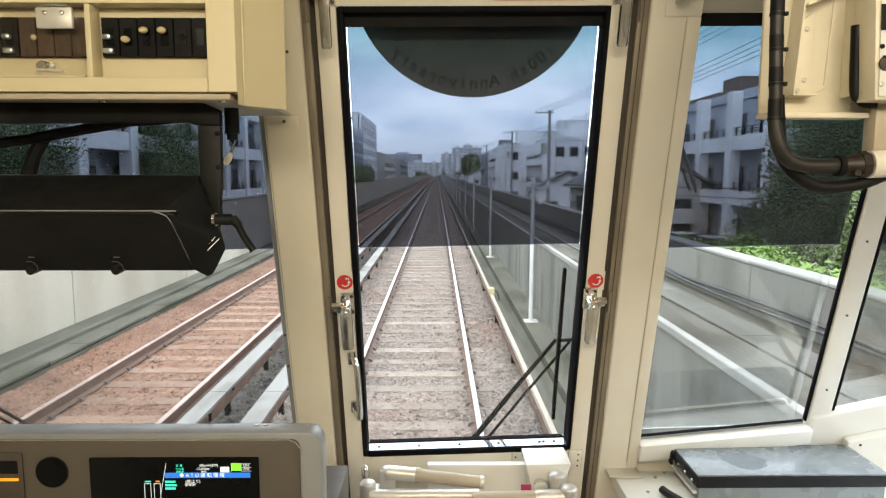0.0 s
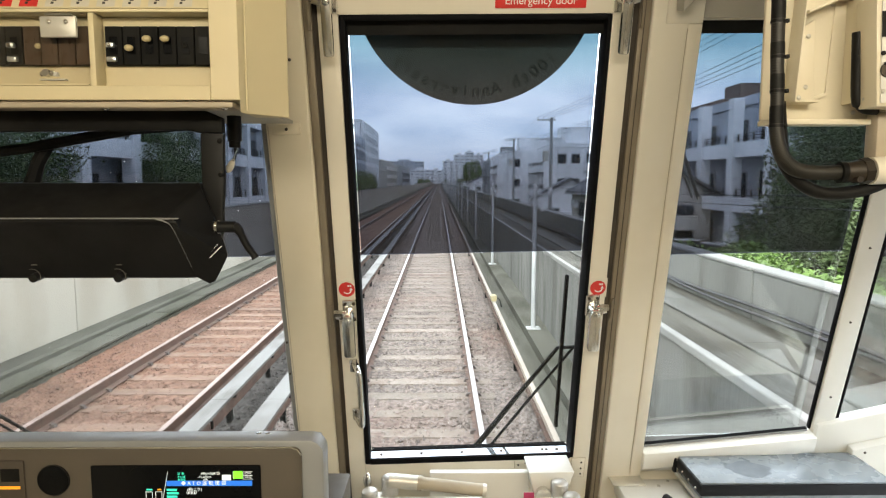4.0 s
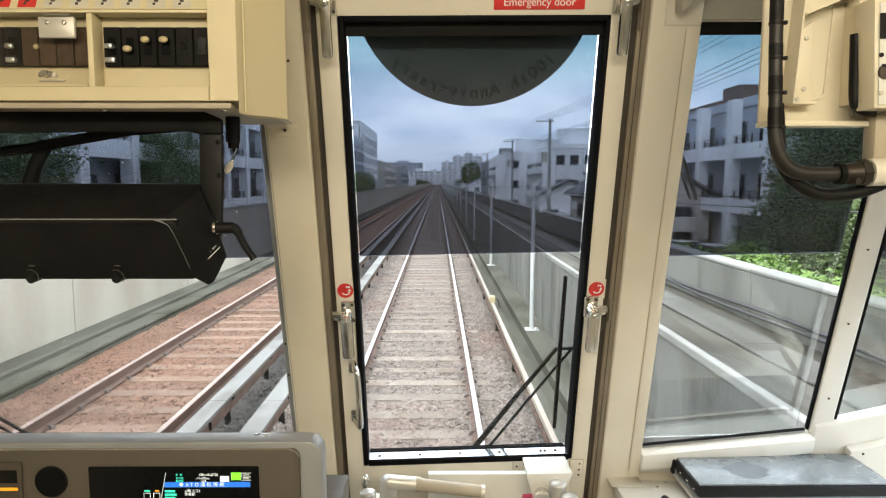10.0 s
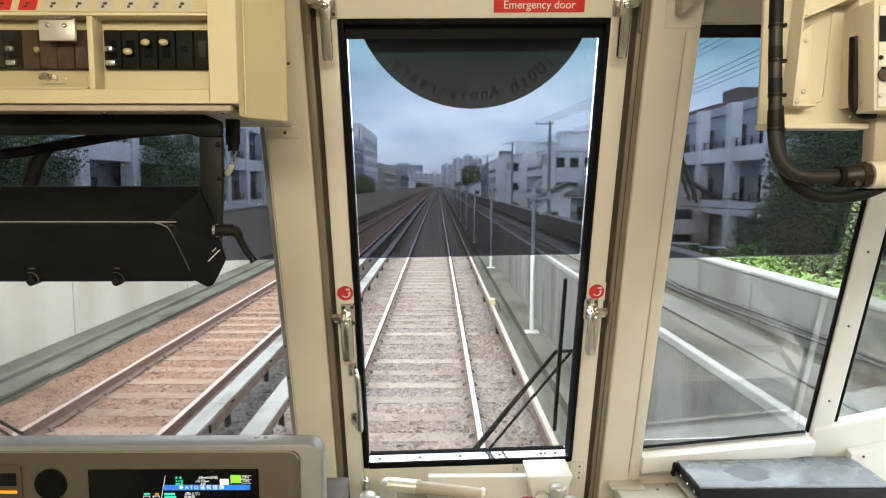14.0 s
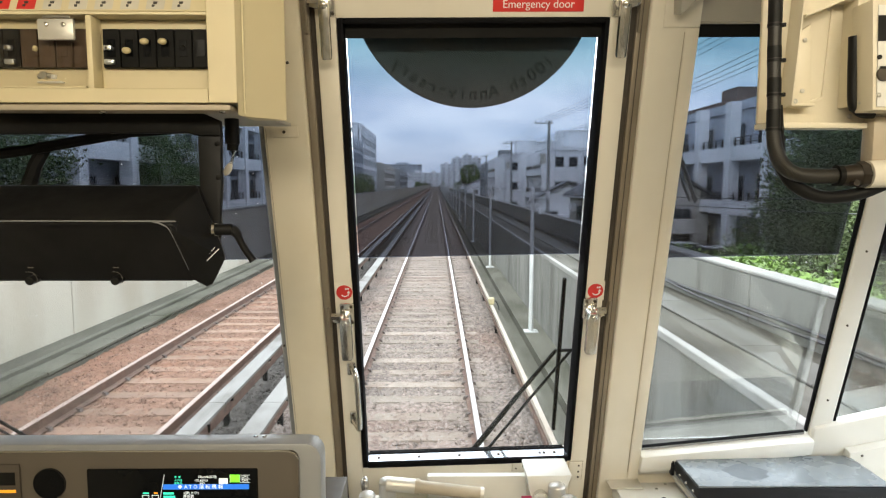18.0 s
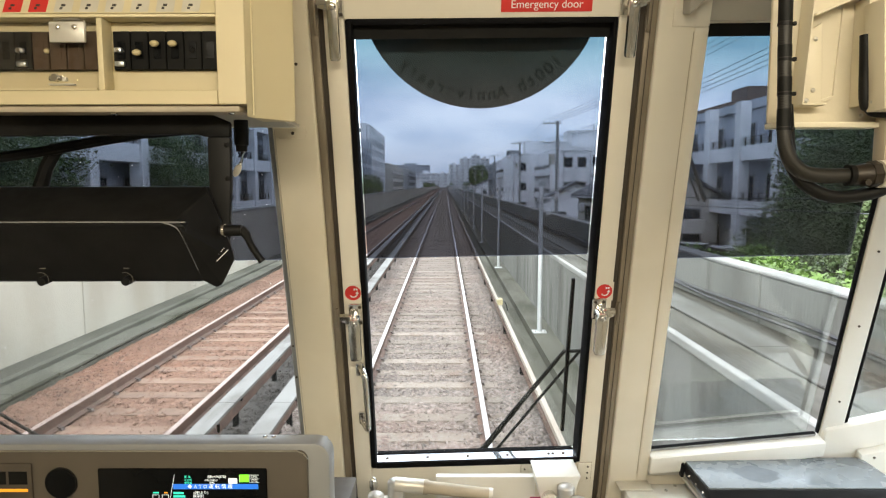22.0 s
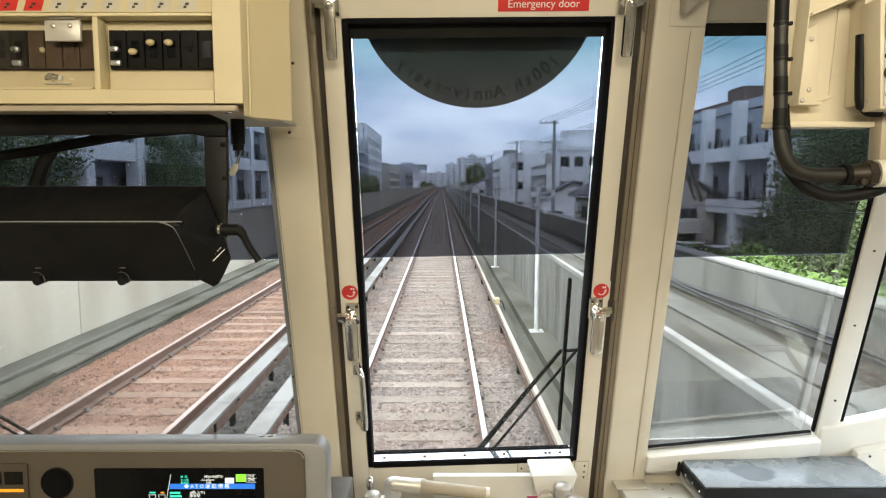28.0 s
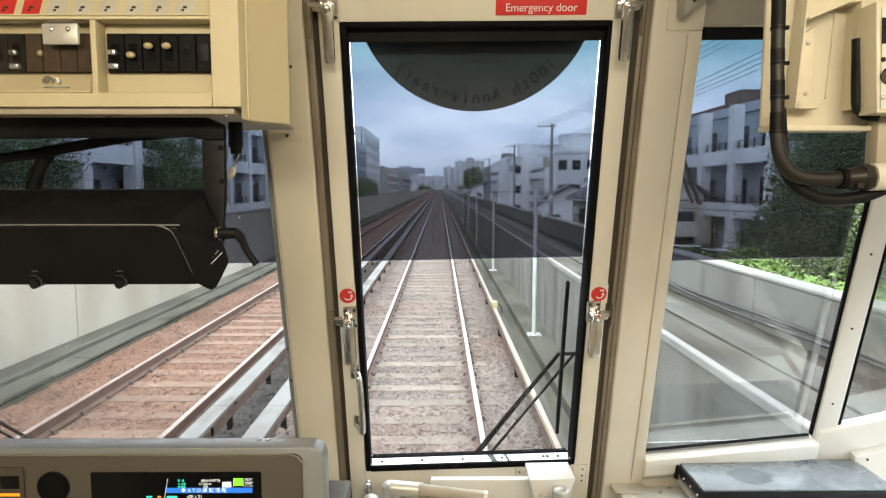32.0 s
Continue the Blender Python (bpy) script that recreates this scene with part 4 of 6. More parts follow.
def console():
    c = thing("driving_console", (0, 0, 0), "taupe driving console with a silver-grey rim and a dark display", "console")

    def rounded(x0, x1, z0, z1, r, n=8):
        pts = [(x0, z0), (x1, z0)]
        pts += [(x1 - r + r * math.cos(a), z1 - r + r * math.sin(a)) for a in np.linspace(0, math.pi / 2, n)]
        return pts + [(x0, z1)]
    b = B(); prism(b, rounded(-1.30, 0.151, 1.10, 2.247, 0.022), "y", 0.858, 0.895, 0.003)
    part("rim", b, SILVER, c, "silver-grey rounded rim")
    b = B(); prism(b, rounded(-1.30, 0.122, 1.10, 2.2395, 0.012), "y", 0.850, 0.8575, 0.002)
    fp = part("face_panel", b, TAUPE, c, "taupe face panel")
    part("rim_line", tube(B(), [(-1.3, 0.8495, 2.2405), (0.108, 0.8495, 2.2405), (0.117, 0.8495, 2.237), (0.1225, 0.8495, 2.229)], 0.0011, 6), CHROME, c, "bright edge line")
    part("body", box(B(), -1.30, 0.140, 0.8955, 0.94, 1.06, 2.19, 0.01), GREYPAINT, c)
    part("top_lip", box(B(), -1.30, 0.14, 0.8952, 0.915, 2.20, 2.238, 0.004), SILVER, c)
    part("foot_step", box(B(), 0.02, 0.146, 0.945, 1.15, 1.06, 2.065, 0.003), TAUPE, c)
    sc = part("display", box(B(), -0.163, 0.067, 0.8465, 0.8497, 2.06, 2.217, 0.002), SCREEN, c, "dark display with green, blue and white readouts")
    def bar(x0, x1, z0, z1, m, y=0.8460, name="readout_bar"):
        part(name, box(B(), x0, x1, y - 0.0003, y, z0, z1), m, sc)
    bar(-0.0605, 0.0555, 2.1885, 2.1958, LED_B, 0.8461)
    bar(0.030, 0.043, 2.1985, 2.2090, LED_G, 0.8462)
    bar(0.015, 0.0272, 2.1962, 2.2040, LED_W, 0.8462)
    for k in range(3):
        bar(0.044, 0.057, 2.2082 - k * 0.0052, 2.2086 - k * 0.0052, LED_W)
    for k in range(2):
        bar(0.030 + 0.0136 * k, 0.0303 + 0.0136 * k, 2.1975, 2.2090, LED_W)
    part("readout_line", prism(B(), [(-0.0584, 2.209), (-0.0578, 2.209), (-0.0668, 2.165), (-0.0674, 2.165)], "y", 0.8457, 0.8460), LED_W, sc)
    for k in range(3):
        bar(-0.0605, -0.0465 + 0.002 * (k % 2), 2.1815 - k * 0.0048, 2.1845 - k * 0.0048, LED_C)
    bar(-0.088, -0.080, 2.1825, 2.1845, LED_C)
    bar(-0.073, -0.068, 2.1825, 2.1845, ORANGE)
    for x in (-0.089, -0.076):
        for dx in (0, 0.0085):
            bar(x + dx, x + dx + 0.0006, 2.150, 2.180, LED_W)
        bar(x, x + 0.0091, 2.1801, 2.1807, LED_W)
    L = lambda body, size, x, z, m: lettering(body, size, m, sc, Matrix.Translation((x, 0.8456, z)) @ FLAT, "readout", align="LEFT", depth=0.0001)
    L("速  度", 0.0036, -0.045, 2.2060, LED_C)
    L("キロ程", 0.0036, -0.045, 2.2012, LED_C)
    L("乗車率", 0.0036, -0.045, 2.1972, LED_C)
    L("68km/h(870)", 0.0049, -0.013, 2.2062, LED_W)
    L("-15.65km", 0.0049, -0.018, 2.2013, LED_W)
    L("44%", 0.0044, -0.011, 2.1973, LED_W)
    L("◆ A T O 運 転 情 報", 0.0068, -0.041, 2.1921, LED_W)
    L("CM1", 0.0046, 0.0458, 2.2061, LED_W)
    L("CM2", 0.0046, 0.0458, 2.2009, LED_W)
    L("a線(上り)", 0.0050, -0.033, 2.1835, LED_W)
    L("停車駅", 0.0050, -0.034, 2.1785, LED_W)
    gb = part("gauge_bezel", cyl(B(), (-0.2145, 0.8475, 2.196), (-0.2145, 0.8497, 2.196), 0.0218, seg=36), BLACKM, c, "round black bezel")
    part("gauge_face", cyl(B(), (-0.2145, 0.8462, 2.196), (-0.2145, 0.8476, 2.196), 0.0203, seg=36), SCREEN, gb, "dark glossy gauge face")
    ip = part("indicator_panel", box(B(), -0.60, -0.253, 0.8468, 0.8497, 2.08, 2.224, 0.002), GAPM, c, "dark brown indicator panel")
    part("orange_strip", box(B(), -0.60, -0.259, 0.8460, 0.8467, 2.1845, 2.1885), ORANGE, ip, "lit orange strip")
    for k in range(5):
        part("indicator_window", box(B(), -0.40 + k * 0.029, -0.375 + k * 0.029, 0.8461, 0.8467, 2.195, 2.213), BLACKM, ip)
    part("peg", cyl(B(), (-0.018, 0.908, 2.2445), (-0.018, 0.908, 2.256), 0.0022, seg=8), BLACK, c)
    for x in (0.056, 0.068):
        part("screw", ball(B(), (x, 0.885, 2.2470), 0.004, 1, 1, 0.3), CHROME, c)


def folded_ladder():
    l = thing("folded_ladder", (0, 0, 0), "folded escape ladder of pale tubes with chrome joints below the door", "ladder")
    def cap(x, y, z, r, name="joint"):
        b = B(); cyl(b, (x, y, z - 0.03), (x, y, z + 0.006), r, seg=18); ball(b, (x, y, z + 0.006), r, 1, 1, 0.45, 18, 8)
        return part(name, b, JOINT, l, "rounded cast metal joint")
    cap(0.201, 1.37, 1.944, 0.0185)
    cap(0.160, 1.34, 1.928, 0.0175)
    cap(0.570, 1.345, 1.944, 0.0185)
    cap(0.592, 1.32, 1.926, 0.0185)
    part("sleeve", cyl(B(), (0.200, 1.36, 1.950), (0.262, 1.36, 1.944), 0.0155, seg=18), ALU, l)
    part("tube", cyl(B(), (0.255, 1.36, 1.945), (0.407, 1.36, 1.926), 0.0135, seg=18), BEIGE, l, "beige tube")
    part("tube_end", cyl(B(), (0.404, 1.36, 1.9264), (0.412, 1.36, 1.9254), 0.0145, seg=18), ALU, l)
    part("collar", cyl(B(), (0.262, 1.36, 1.944), (0.272, 1.36, 1.943), 0.0165, seg=18), BEIGE, l)
    part("lower_tube", cyl(B(), (0.165, 1.33, 1.911), (0.40, 1.33, 1.911), 0.0145, seg=18), ALU, l)
    part("grip", cyl(B(), (0.385, 1.32, 1.909), (0.53, 1.32, 1.911), 0.0150, seg=18), BEIGE, l, "beige grip")
    part("lower_sleeve", cyl(B(), (0.52, 1.32, 1.911), (0.60, 1.32, 1.914), 0.0165, seg=18), ALU, l)
    part("back_plate", box(B(), 0.288, 0.515, 1.425, 1.445, 1.60, 1.936, 0.003), WHITE_SILL, l, "white back plate")
    part("label", box(B(), 0.492, 0.514, 1.336, 1.338, 1.915, 1.932), PINK, l, "magenta label")
    b = B(); prism(b, [(0.505, 1.968), (0.605, 1.970), (0.588, 1.925), (0.54, 1.905), (0.518, 1.915)], "y", 1.355, 1.445, 0.003)
    part("bracket", b, WHITE_SILL, l, "white folded bracket")
    part("spring", cyl(B(), (0.535, 1.35, 1.925), (0.535, 1.335, 1.925), 0.016, seg=20), CHROME, l)
    part("eye_bolt", ball(B(), (0.148, 1.40, 1.93), 0.012, 0.8, 0.8, 1.5), CHROME, l)
    for x in (0.17, 0.59):
        part("stile", box(B(), x - 0.013, x + 0.013, 1.34, 1.38, 1.06, 1.915, 0.003), ALU, l)
    for z in (1.25, 1.5, 1.75):
        part("rung", cyl(B(), (0.17, 1.36, z), (0.59, 1.36, z), 0.012, seg=12), ALU, l)


def document_case():
    c = thing("document_case", (0, 0, 0), "blue-grey flat case with black edges lying on the shelf", "case")
    b = B()
    prism(b, [(0.881, 1.350), (1.304, 1.352), (1.307, 1.509), (0.881, 1.502)], "z", 1.9415, 1.946, 0.0015)
    part("lid", b, CASE, c, "blue-grey lid with a smudge")
    b = B()
    prism(b, [(0.879, 1.347), (1.307, 1.349), (1.310, 1.512), (0.879, 1.505)], "z", 1.9165, 1.9412, 0.002)
    part("lid_edge", b, CASE_DARK, c)
    b = B()
    prism(b, [(0.885, 1.353), (1.300, 1.355), (1.303, 1.506), (0.885, 1.499)], "z", 1.8815, 1.9160, 0.002)
    part("body", b, CASE, c)
    b = B()
    b.faces.new([b.verts.new((1.017 + 0.048 * math.cos(a) * (1 + 0.09 * math.sin(5 * a) + 0.06 * math.sin(9 * a + 1)), 1.418 + 0.040 * math.sin(a) * (1 + 0.10 * math.sin(4 * a + 2)), 1.94625)) for a in np.linspace(0, math.tau, 64)[:-1]])
    part("smudge", b, SMUDGE, c, "dull smudge on the lid", smooth=False)
    part("side_rail", box(B(), 0.876, 0.8845, 1.36, 1.495, 1.898, 1.905), ALU, c, "bright metal rail")
    part("hinge_tab", box(B(), 0.871, 0.8785, 1.488, 1.503, 1.905, 1.950, 0.002), CASE_DARK, c)
    for k in range(4):
        part("rivet", ball(B(), (0.879, 1.375 + k * 0.04, 1.923), 0.003), CHROME, c)
    t = thing("cable_stub", (0.85, 1.40, 1.881), "short black cable end on the shelf", "cable")
    part("cable", tube(B(), smooth_path([(-0.030, -0.005, 0.0095), (-0.022, -0.030, 0.0095), (-0.004, -0.065, 0.0095)]), 0.009, 10), BLACK, t)


def right_equipment():
    e = thing("equipment_box", (0, 0, 0), "cream equipment box with a folded bracket high by the windscreen", "equipment box")
    b = B(); box(b, 0.95, 1.06, 0.880, 0.915, 2.676, 3.24, 0.004); box(b, 0.745, 0.949, 0.880, 0.888, 2.676, 3.24)
    part("housing", b, CREAM3, e)
    part("back_plate", box(B(), 0.737, 0.885, 0.873, 0.8795, 2.680, 3.24, 0.002), CREAM3, e)
    part("underside_lip", prism(B(), [(0.736, 2.6725), (0.872, 2.6725), (0.886, 2.6795), (0.736, 2.6795)], "y", 0.848, 0.8795, 0.001), CREAM3, e)
    part("bracket_flange", prism(B(), [(0.7645, 2.701), (0.7668, 2.701), (0.7835, 2.95), (0.7812, 2.95)], "y", 0.842, 0.8728, 0.0008), CREAM3, e)
    part("bracket_tab", box(B(), 0.7672, 0.798, 0.846, 0.8728, 2.7005, 2.7040, 0.0008), CREAM3, e)
    part("bracket_strip", prism(B(), [(0.778, 2.7042), (0.803, 2.7042), (0.799, 2.809), (0.781, 2.797)], "y", 0.866, 0.8728, 0.002), CREAM3, e)
    part("pressed_rib", prism(B(), [(0.8195, 2.712), (0.8215, 2.712), (0.8285, 2.828), (0.8265, 2.828)], "y", 0.8705, 0.8728), CREAM3, e)
    part("corner_web", prism(B(), [(0.800, 2.7045), (0.8195, 2.712), (0.8195, 2.716), (0.800, 2.7085)], "y", 0.8685, 0.8728), CREAM3, e)
    part("slanted_rim", prism(B(), [(0.7775, 2.811), (0.828, 2.832), (0.842, 2.833), (0.842, 2.836), (0.827, 2.8355), (0.7775, 2.8145)], "y", 0.842, 0.8728, 0.0008), CREAM3, e)
    part("rim", box(B(), 0.8425, 0.8455, 0.842, 0.8728, 2.700, 2.836, 0.0008), CREAM3, e)
    for x, y, z in ((0.790, 0.8645, 2.787), (0.790, 0.8645, 2.722), (0.823, 0.8715, 2.829), (0.771, 0.8445, 2.706), (0.859, 0.8715, 2.690)):
        part("screw", ball(B(), (x, y, z), 0.0030, 1, 0.6, 1), ALU, e)
    tr = smooth_path([(0.838, 0.838, 2.786), (0.839, 0.838, 2.763), (0.841, 0.838, 2.715), (0.8435, 0.838, 2.699), (0.852, 0.838, 2.6905), (0.868, 0.838, 2.689)], 6)
    part("edge_rubber", tube(B(), tr, [0.0072] * (len(tr) * 2 // 3) + [0.0055] * (len(tr) - len(tr) * 2 // 3), 12), BLACK, e, "black rubber edge trim")
    i = thing("intercom_unit", (0, 0, 0), "cream intercom unit with black grilles beside the equipment box", "intercom")
    part("housing", prism(B(), [(0.8425, 2.690), (1.00, 2.690), (1.00, 2.822), (0.834, 2.822)], "y", 0.801, 0.840, 0.002), CREAM3, i)
    fp = part("front_plate", prism(B(), [(0.846, 2.6945), (0.995, 2.6945), (0.995, 2.815), (0.8405, 2.8145)], "y", 0.799, 0.8008), WHITE_SILL, i)
    part("grille", prism(B(), [(0.842, 2.772), (0.905, 2.772), (0.905, 2.802), (0.8405, 2.802)], "y", 0.7975, 0.7988), BLACK, fp, "black grille")
    part("socket", cyl(B(), (0.845, 0.7975, 2.753), (0.845, 0.799, 2.753), 0.0028, seg=12), BLACK, fp)
    lk = part("lock", cyl(B(), (0.851, 0.796, 2.733), (0.851, 0.799, 2.733), 0.0085, seg=18), GAPM, fp, "dark round lock")
    part("lock_tab", box(B(), 0.845, 0.856, 0.7955, 0.797, 2.7385, 2.742, 0.001), BLACK, lk)
    part("screw", ball(B(), (0.8475, 0.7985, 2.708), 0.0028, 1, 0.6, 1), ALU, fp)
    for x, y, z in ((0.8365, 0.818, 2.811), (0.8425, 0.826, 2.702)):
        part("side_screw", ball(B(), (x, y, z), 0.0026, 0.6, 1, 1), ALU, i)
    # braided hose and its fittings
    h = thing("braided_hose", (0, 0, 0), "black braided cable sleeve bending into a fitting", "cable")
    top = smooth_path([(0.730, 0.83, 3.22), (0.731, 0.83, 3.0), (0.732, 0.83, 2.829), (0.733, 0.83, 2.761), (0.736, 0.83, 2.70), (0.7365, 0.83, 2.662)], 6)
    part("wrapped_sleeve", tube(B(), top, 0.0080, 16), BRAID, h, "black wrapped upper sleeve")
    for z0, z1, x in ((2.80, 2.835, 0.732), (2.757, 2.772, 0.7335), (2.715, 2.733, 0.7352), (2.672, 2.694, 0.7364)):
        part("tape", cyl(B(), (x, 0.83, z0), (x - 0.0006, 0.83, z1), 0.0084, seg=16), BLACK, h, "black tape wrap")
    path = smooth_path([(0.7365, 0.83, 2.668), (0.740, 0.83, 2.647), (0.749, 0.83, 2.627), (0.765, 0.83, 2.6145), (0.789, 0.83, 2.6105), (0.822, 0.83, 2.611)], 8)
    part("sleeve", tube(B(), path, [0.0082 + 0.0013 * min(1, i / 14) for i in range(len(path))], 18), BRAID, h, "braided sleeve")
    for z, x in ((2.797, 0.732), (2.754, 0.7342), (2.712, 0.7356), (2.669, 0.7365)):
        part("cable_tie", cyl(B(), (x, 0.83, z - 0.0018), (x, 0.83, z + 0.0018), 0.0090, seg=18), BLACK, h)
        part("tie_head", box(B(), x + 0.007, x + 0.0112, 0.823, 0.828, z - 0.0025, z + 0.0025, 0.001), BLACK, h)
    under = smooth_path([(0.744, 0.842, 2.70), (0.749, 0.842, 2.655), (0.755, 0.842, 2.625), (0.775, 0.842, 2.599), (0.81, 0.842, 2.584), (0.858, 0.842, 2.588), (0.90, 0.842, 2.605)], 6)
    part("inner_cable", tube(B(), under, 0.0085, 12), BLACK, h, "smooth black cable")
    part("ring", cyl(B(), (0.819, 0.83, 2.611), (0.826, 0.83, 2.611), 0.0135, seg=20), BLACKM, h)
    ft = part("fitting", cyl(B(), (0.826, 0.83, 2.611), (0.8465, 0.83, 2.612), 0.0120, 0.0150, 20), FITTING, h, "dark worn metal fitting")
    part("nut", cyl(B(), (0.8465, 0.83, 2.612), (0.857, 0.83, 2.613), 0.0168, seg=8), FITTING, ft)
    part("clamp_screw", cyl(B(), (0.836, 0.812, 2.602), (0.836, 0.848, 2.602), 0.004, seg=8), FITTING, ft)
    part("elbow", cyl(B(), (0.859, 0.83, 2.6125), (0.98, 0.83, 2.618), 0.0175, seg=20), CREAM, h, "painted metal elbow")
    part("riser", box(B(), 0.868, 0.955, 0.835, 0.862, 2.625, 2.688, 0.006), BEIGE, h)


for build in (shell, panes, sills, emergency_door, headmark, wipers, switch_cabinet, sun_visor_monitor, small_camera, console, folded_ladder, document_case, right_equipment):
    build()


# ---- the line ----
OWN, OTHER = 0.0, -3.37
GROUND = -2.3
FAR = 900.0


def raw(name, verts, faces, material):
    me = bpy.data.meshes.new(name)
    me.from_pydata(verts, [], faces)
    me.materials.append(material)
    return me


def rail_profile():
    return [(-0.065, -0.155), (0.065, -0.155), (0.065, -0.145), (0.012, -0.12), (0.010, -0.045), (0.034, -0.03), (0.034, -0.004), (-0.034, -0.004), (-0.034, -0.03), (-0.010, -0.045), (-0.012, -0.12), (-0.065, -0.145)]



def track(cx, label, first, head):
    t = thing("railway_track", (cx, 0, 0), label, "railway track", "tracks of the line", "structure")
    for s in (-0.7525, 0.7525):
        r = part("rail", prism(B(), [(s + x, z) for x, z in rail_profile()], "y", first, FAR), RUST, t, smooth=False)
        part("rail_head", prism(B(), [(s - 0.031, -0.004), (s + 0.031, -0.004), (s + 0.027, 0.002), (s - 0.027, 0.002)], "y", first, FAR), head, r, "worn rail head", smooth=False)
    return t


def sleepers(t, first, n_near, pitch, SLEEPER=SLEEPER):
    b = B()
    prism(b, [(-0.13, -0.36), (0.13, -0.36), (0.115, -0.165), (-0.115, -0.165)], "x", -1.05, 1.05)
    for v in b.verts:
        if abs(v.co.x) < 2 and v.co.z > -0.2:
            v.co.x *= 0.985
    me = mesh_of(b, "sleeper", SLEEPER, False)
    rng = random.Random(3)
    for k in range(n_near):
        o = new("sleeper", me)
        o.parent = t
        o.location = (rng.uniform(-0.012, 0.012), first + k * pitch, rng.uniform(-0.006, 0.004))
    verts, faces = [], []
    y = first + n_near * pitch
    ys = list(np.arange(y, 330, pitch)) + list(np.arange(first - pitch, -58, -pitch))
    for y in ys:
        i = len(verts)
        verts += [(sx * 1.05, y + sy * 0.12, z) for z in (-0.3, -0.165) for sx, sy in ((-1, -1), (1, -1), (1, 1), (-1, 1))]
        faces += [(i + 4, i + 5, i + 6, i + 7), (i, i + 1, i + 5, i + 4)]
    o = new("far_sleepers", raw("far_sleepers", verts, faces, SLEEPER))
    o.parent = t
    tagged(o, kind="stuff")
    # rail clips
    verts, faces = [], []
    for k in range(int(60 / pitch)):
        y = first + k * pitch
        for s in (-0.7525, 0.7525):
            for d in (-1, 1):
                i = len(verts)
                x0, x1 = s + d * 0.040, s + d * 0.105
                verts += [(x0, y - 0.030, -0.165), (x1, y - 0.034, -0.165), (x1, y + 0.034, -0.165), (x0, y + 0.030, -0.165),
                          (x0, y - 0.024, -0.118), (x1 - d * 0.02, y - 0.024, -0.128), (x1 - d * 0.02, y + 0.024, -0.128), (x0, y + 0.024, -0.118)]
                faces += [(i, i + 1, i + 5, i + 4), (i + 1, i + 2, i + 6, i + 5), (i + 2, i + 3, i + 7, i + 6), (i + 3, i, i + 4, i + 7), (i + 4, i + 5, i + 6, i + 7)]
    o = new("rail_clips", raw("rail_clips", verts, faces, CLIP))
    o.parent = t
    tagged(o, kind="stuff")


def ballast():
    """The bed: one uneven sheet near the train and a plain one beyond."""
    rng = np.random.RandomState(4)
    # the strip between the cover boards is darker than the rest
    for name, x0, x1, m, lab in (("ballast_own", -1.56, 1.48, BALLAST, "brown-grey stone ballast"), ("ballast_middle", -2.3, -1.56, BALLASTD, "dark stone ballast between the cover boards"), ("ballast_other", -5.18, -2.3, BALLASTL, "rust-stained stone ballast")):
        nx, ny = int((x1 - x0) / 0.07), 420
        xs = np.linspace(x0, x1, nx)
        ys = np.concatenate([np.linspace(-60, 1.5, 20), np.linspace(2.0, 30, 380), np.linspace(30.5, FAR, 40)])
        gx, gy = np.meshgrid(xs, ys)
        gz = -0.178 + rng.uniform(-0.022, 0.022, gx.shape) * (gy < 60)
        verts = np.stack([gx, gy, gz], -1).reshape(-1, 3).tolist()
        faces = [(j * nx + i, j * nx + i + 1, (j + 1) * nx + i + 1, (j + 1) * nx + i) for j in range(len(ys) - 1) for i in range(nx - 1)]
        o = new(name, raw(name, verts, faces, m))
        tagged(o, lab, "ballast", kind="structure")
    # loose stones that lie proud near the train
    tmpl = np.array([(1, 0, 0), (-1, 0, 0), (0, 1, 0), (0, -1, 0), (0, 0, 1), (0, 0, -1)], float)
    tri = np.array([(0, 2, 4), (2, 1, 4), (1, 3, 4), (3, 0, 4), (2, 0, 5), (1, 2, 5), (3, 1, 5), (0, 3, 5)])
    n = 30000
    px = rng.uniform(-5.15, 1.36, n)
    py = 4.5 + 30 * rng.uniform(0, 1, n) ** 1.5
    keep = np.ones(n, bool)
    for c in (OWN, OTHER):
        for s in (-0.7525, 0.7525):
            keep &= abs(px - c - s) > 0.1
    px, py = px[keep], py[keep]
    n = len(px)
    sc = rng.uniform(0.012, 0.030, (n, 1, 1)) * rng.uniform(0.6, 1.3, (n, 1, 3))
    jit = tmpl[None] * sc + rng.uniform(-0.006, 0.006, (n, 6, 3))
    a = rng.uniform(0, 6.28, n)
    ca, sa = np.cos(a)[:, None], np.sin(a)[:, None]
    v = np.stack([jit[..., 0] * ca - jit[..., 1] * sa + px[:, None], jit[..., 0] * sa + jit[..., 1] * ca + py[:, None], jit[..., 2] - 0.178], -1)
    for x0, x1, m, lab in ((-1.56, 2.0, STONE, "loose brown-grey ballast stones between the rails"), (-2.3, -1.56, STONED, "loose dark ballast stones between the cover boards"), (-9.0, -2.3, STONEL, "loose rust-brown ballast stones of the parallel track")):
        vv = v[(px >= x0) & (px < x1)]
        f = (tri[None] + 6 * np.arange(len(vv))[:, None, None]).reshape(-1, 3)
        o = new("ballast_stones", raw("ballast_stones", vv.reshape(-1, 3).tolist(), f.tolist(), m))
        tagged(o, lab, "stones", kind="stuff")


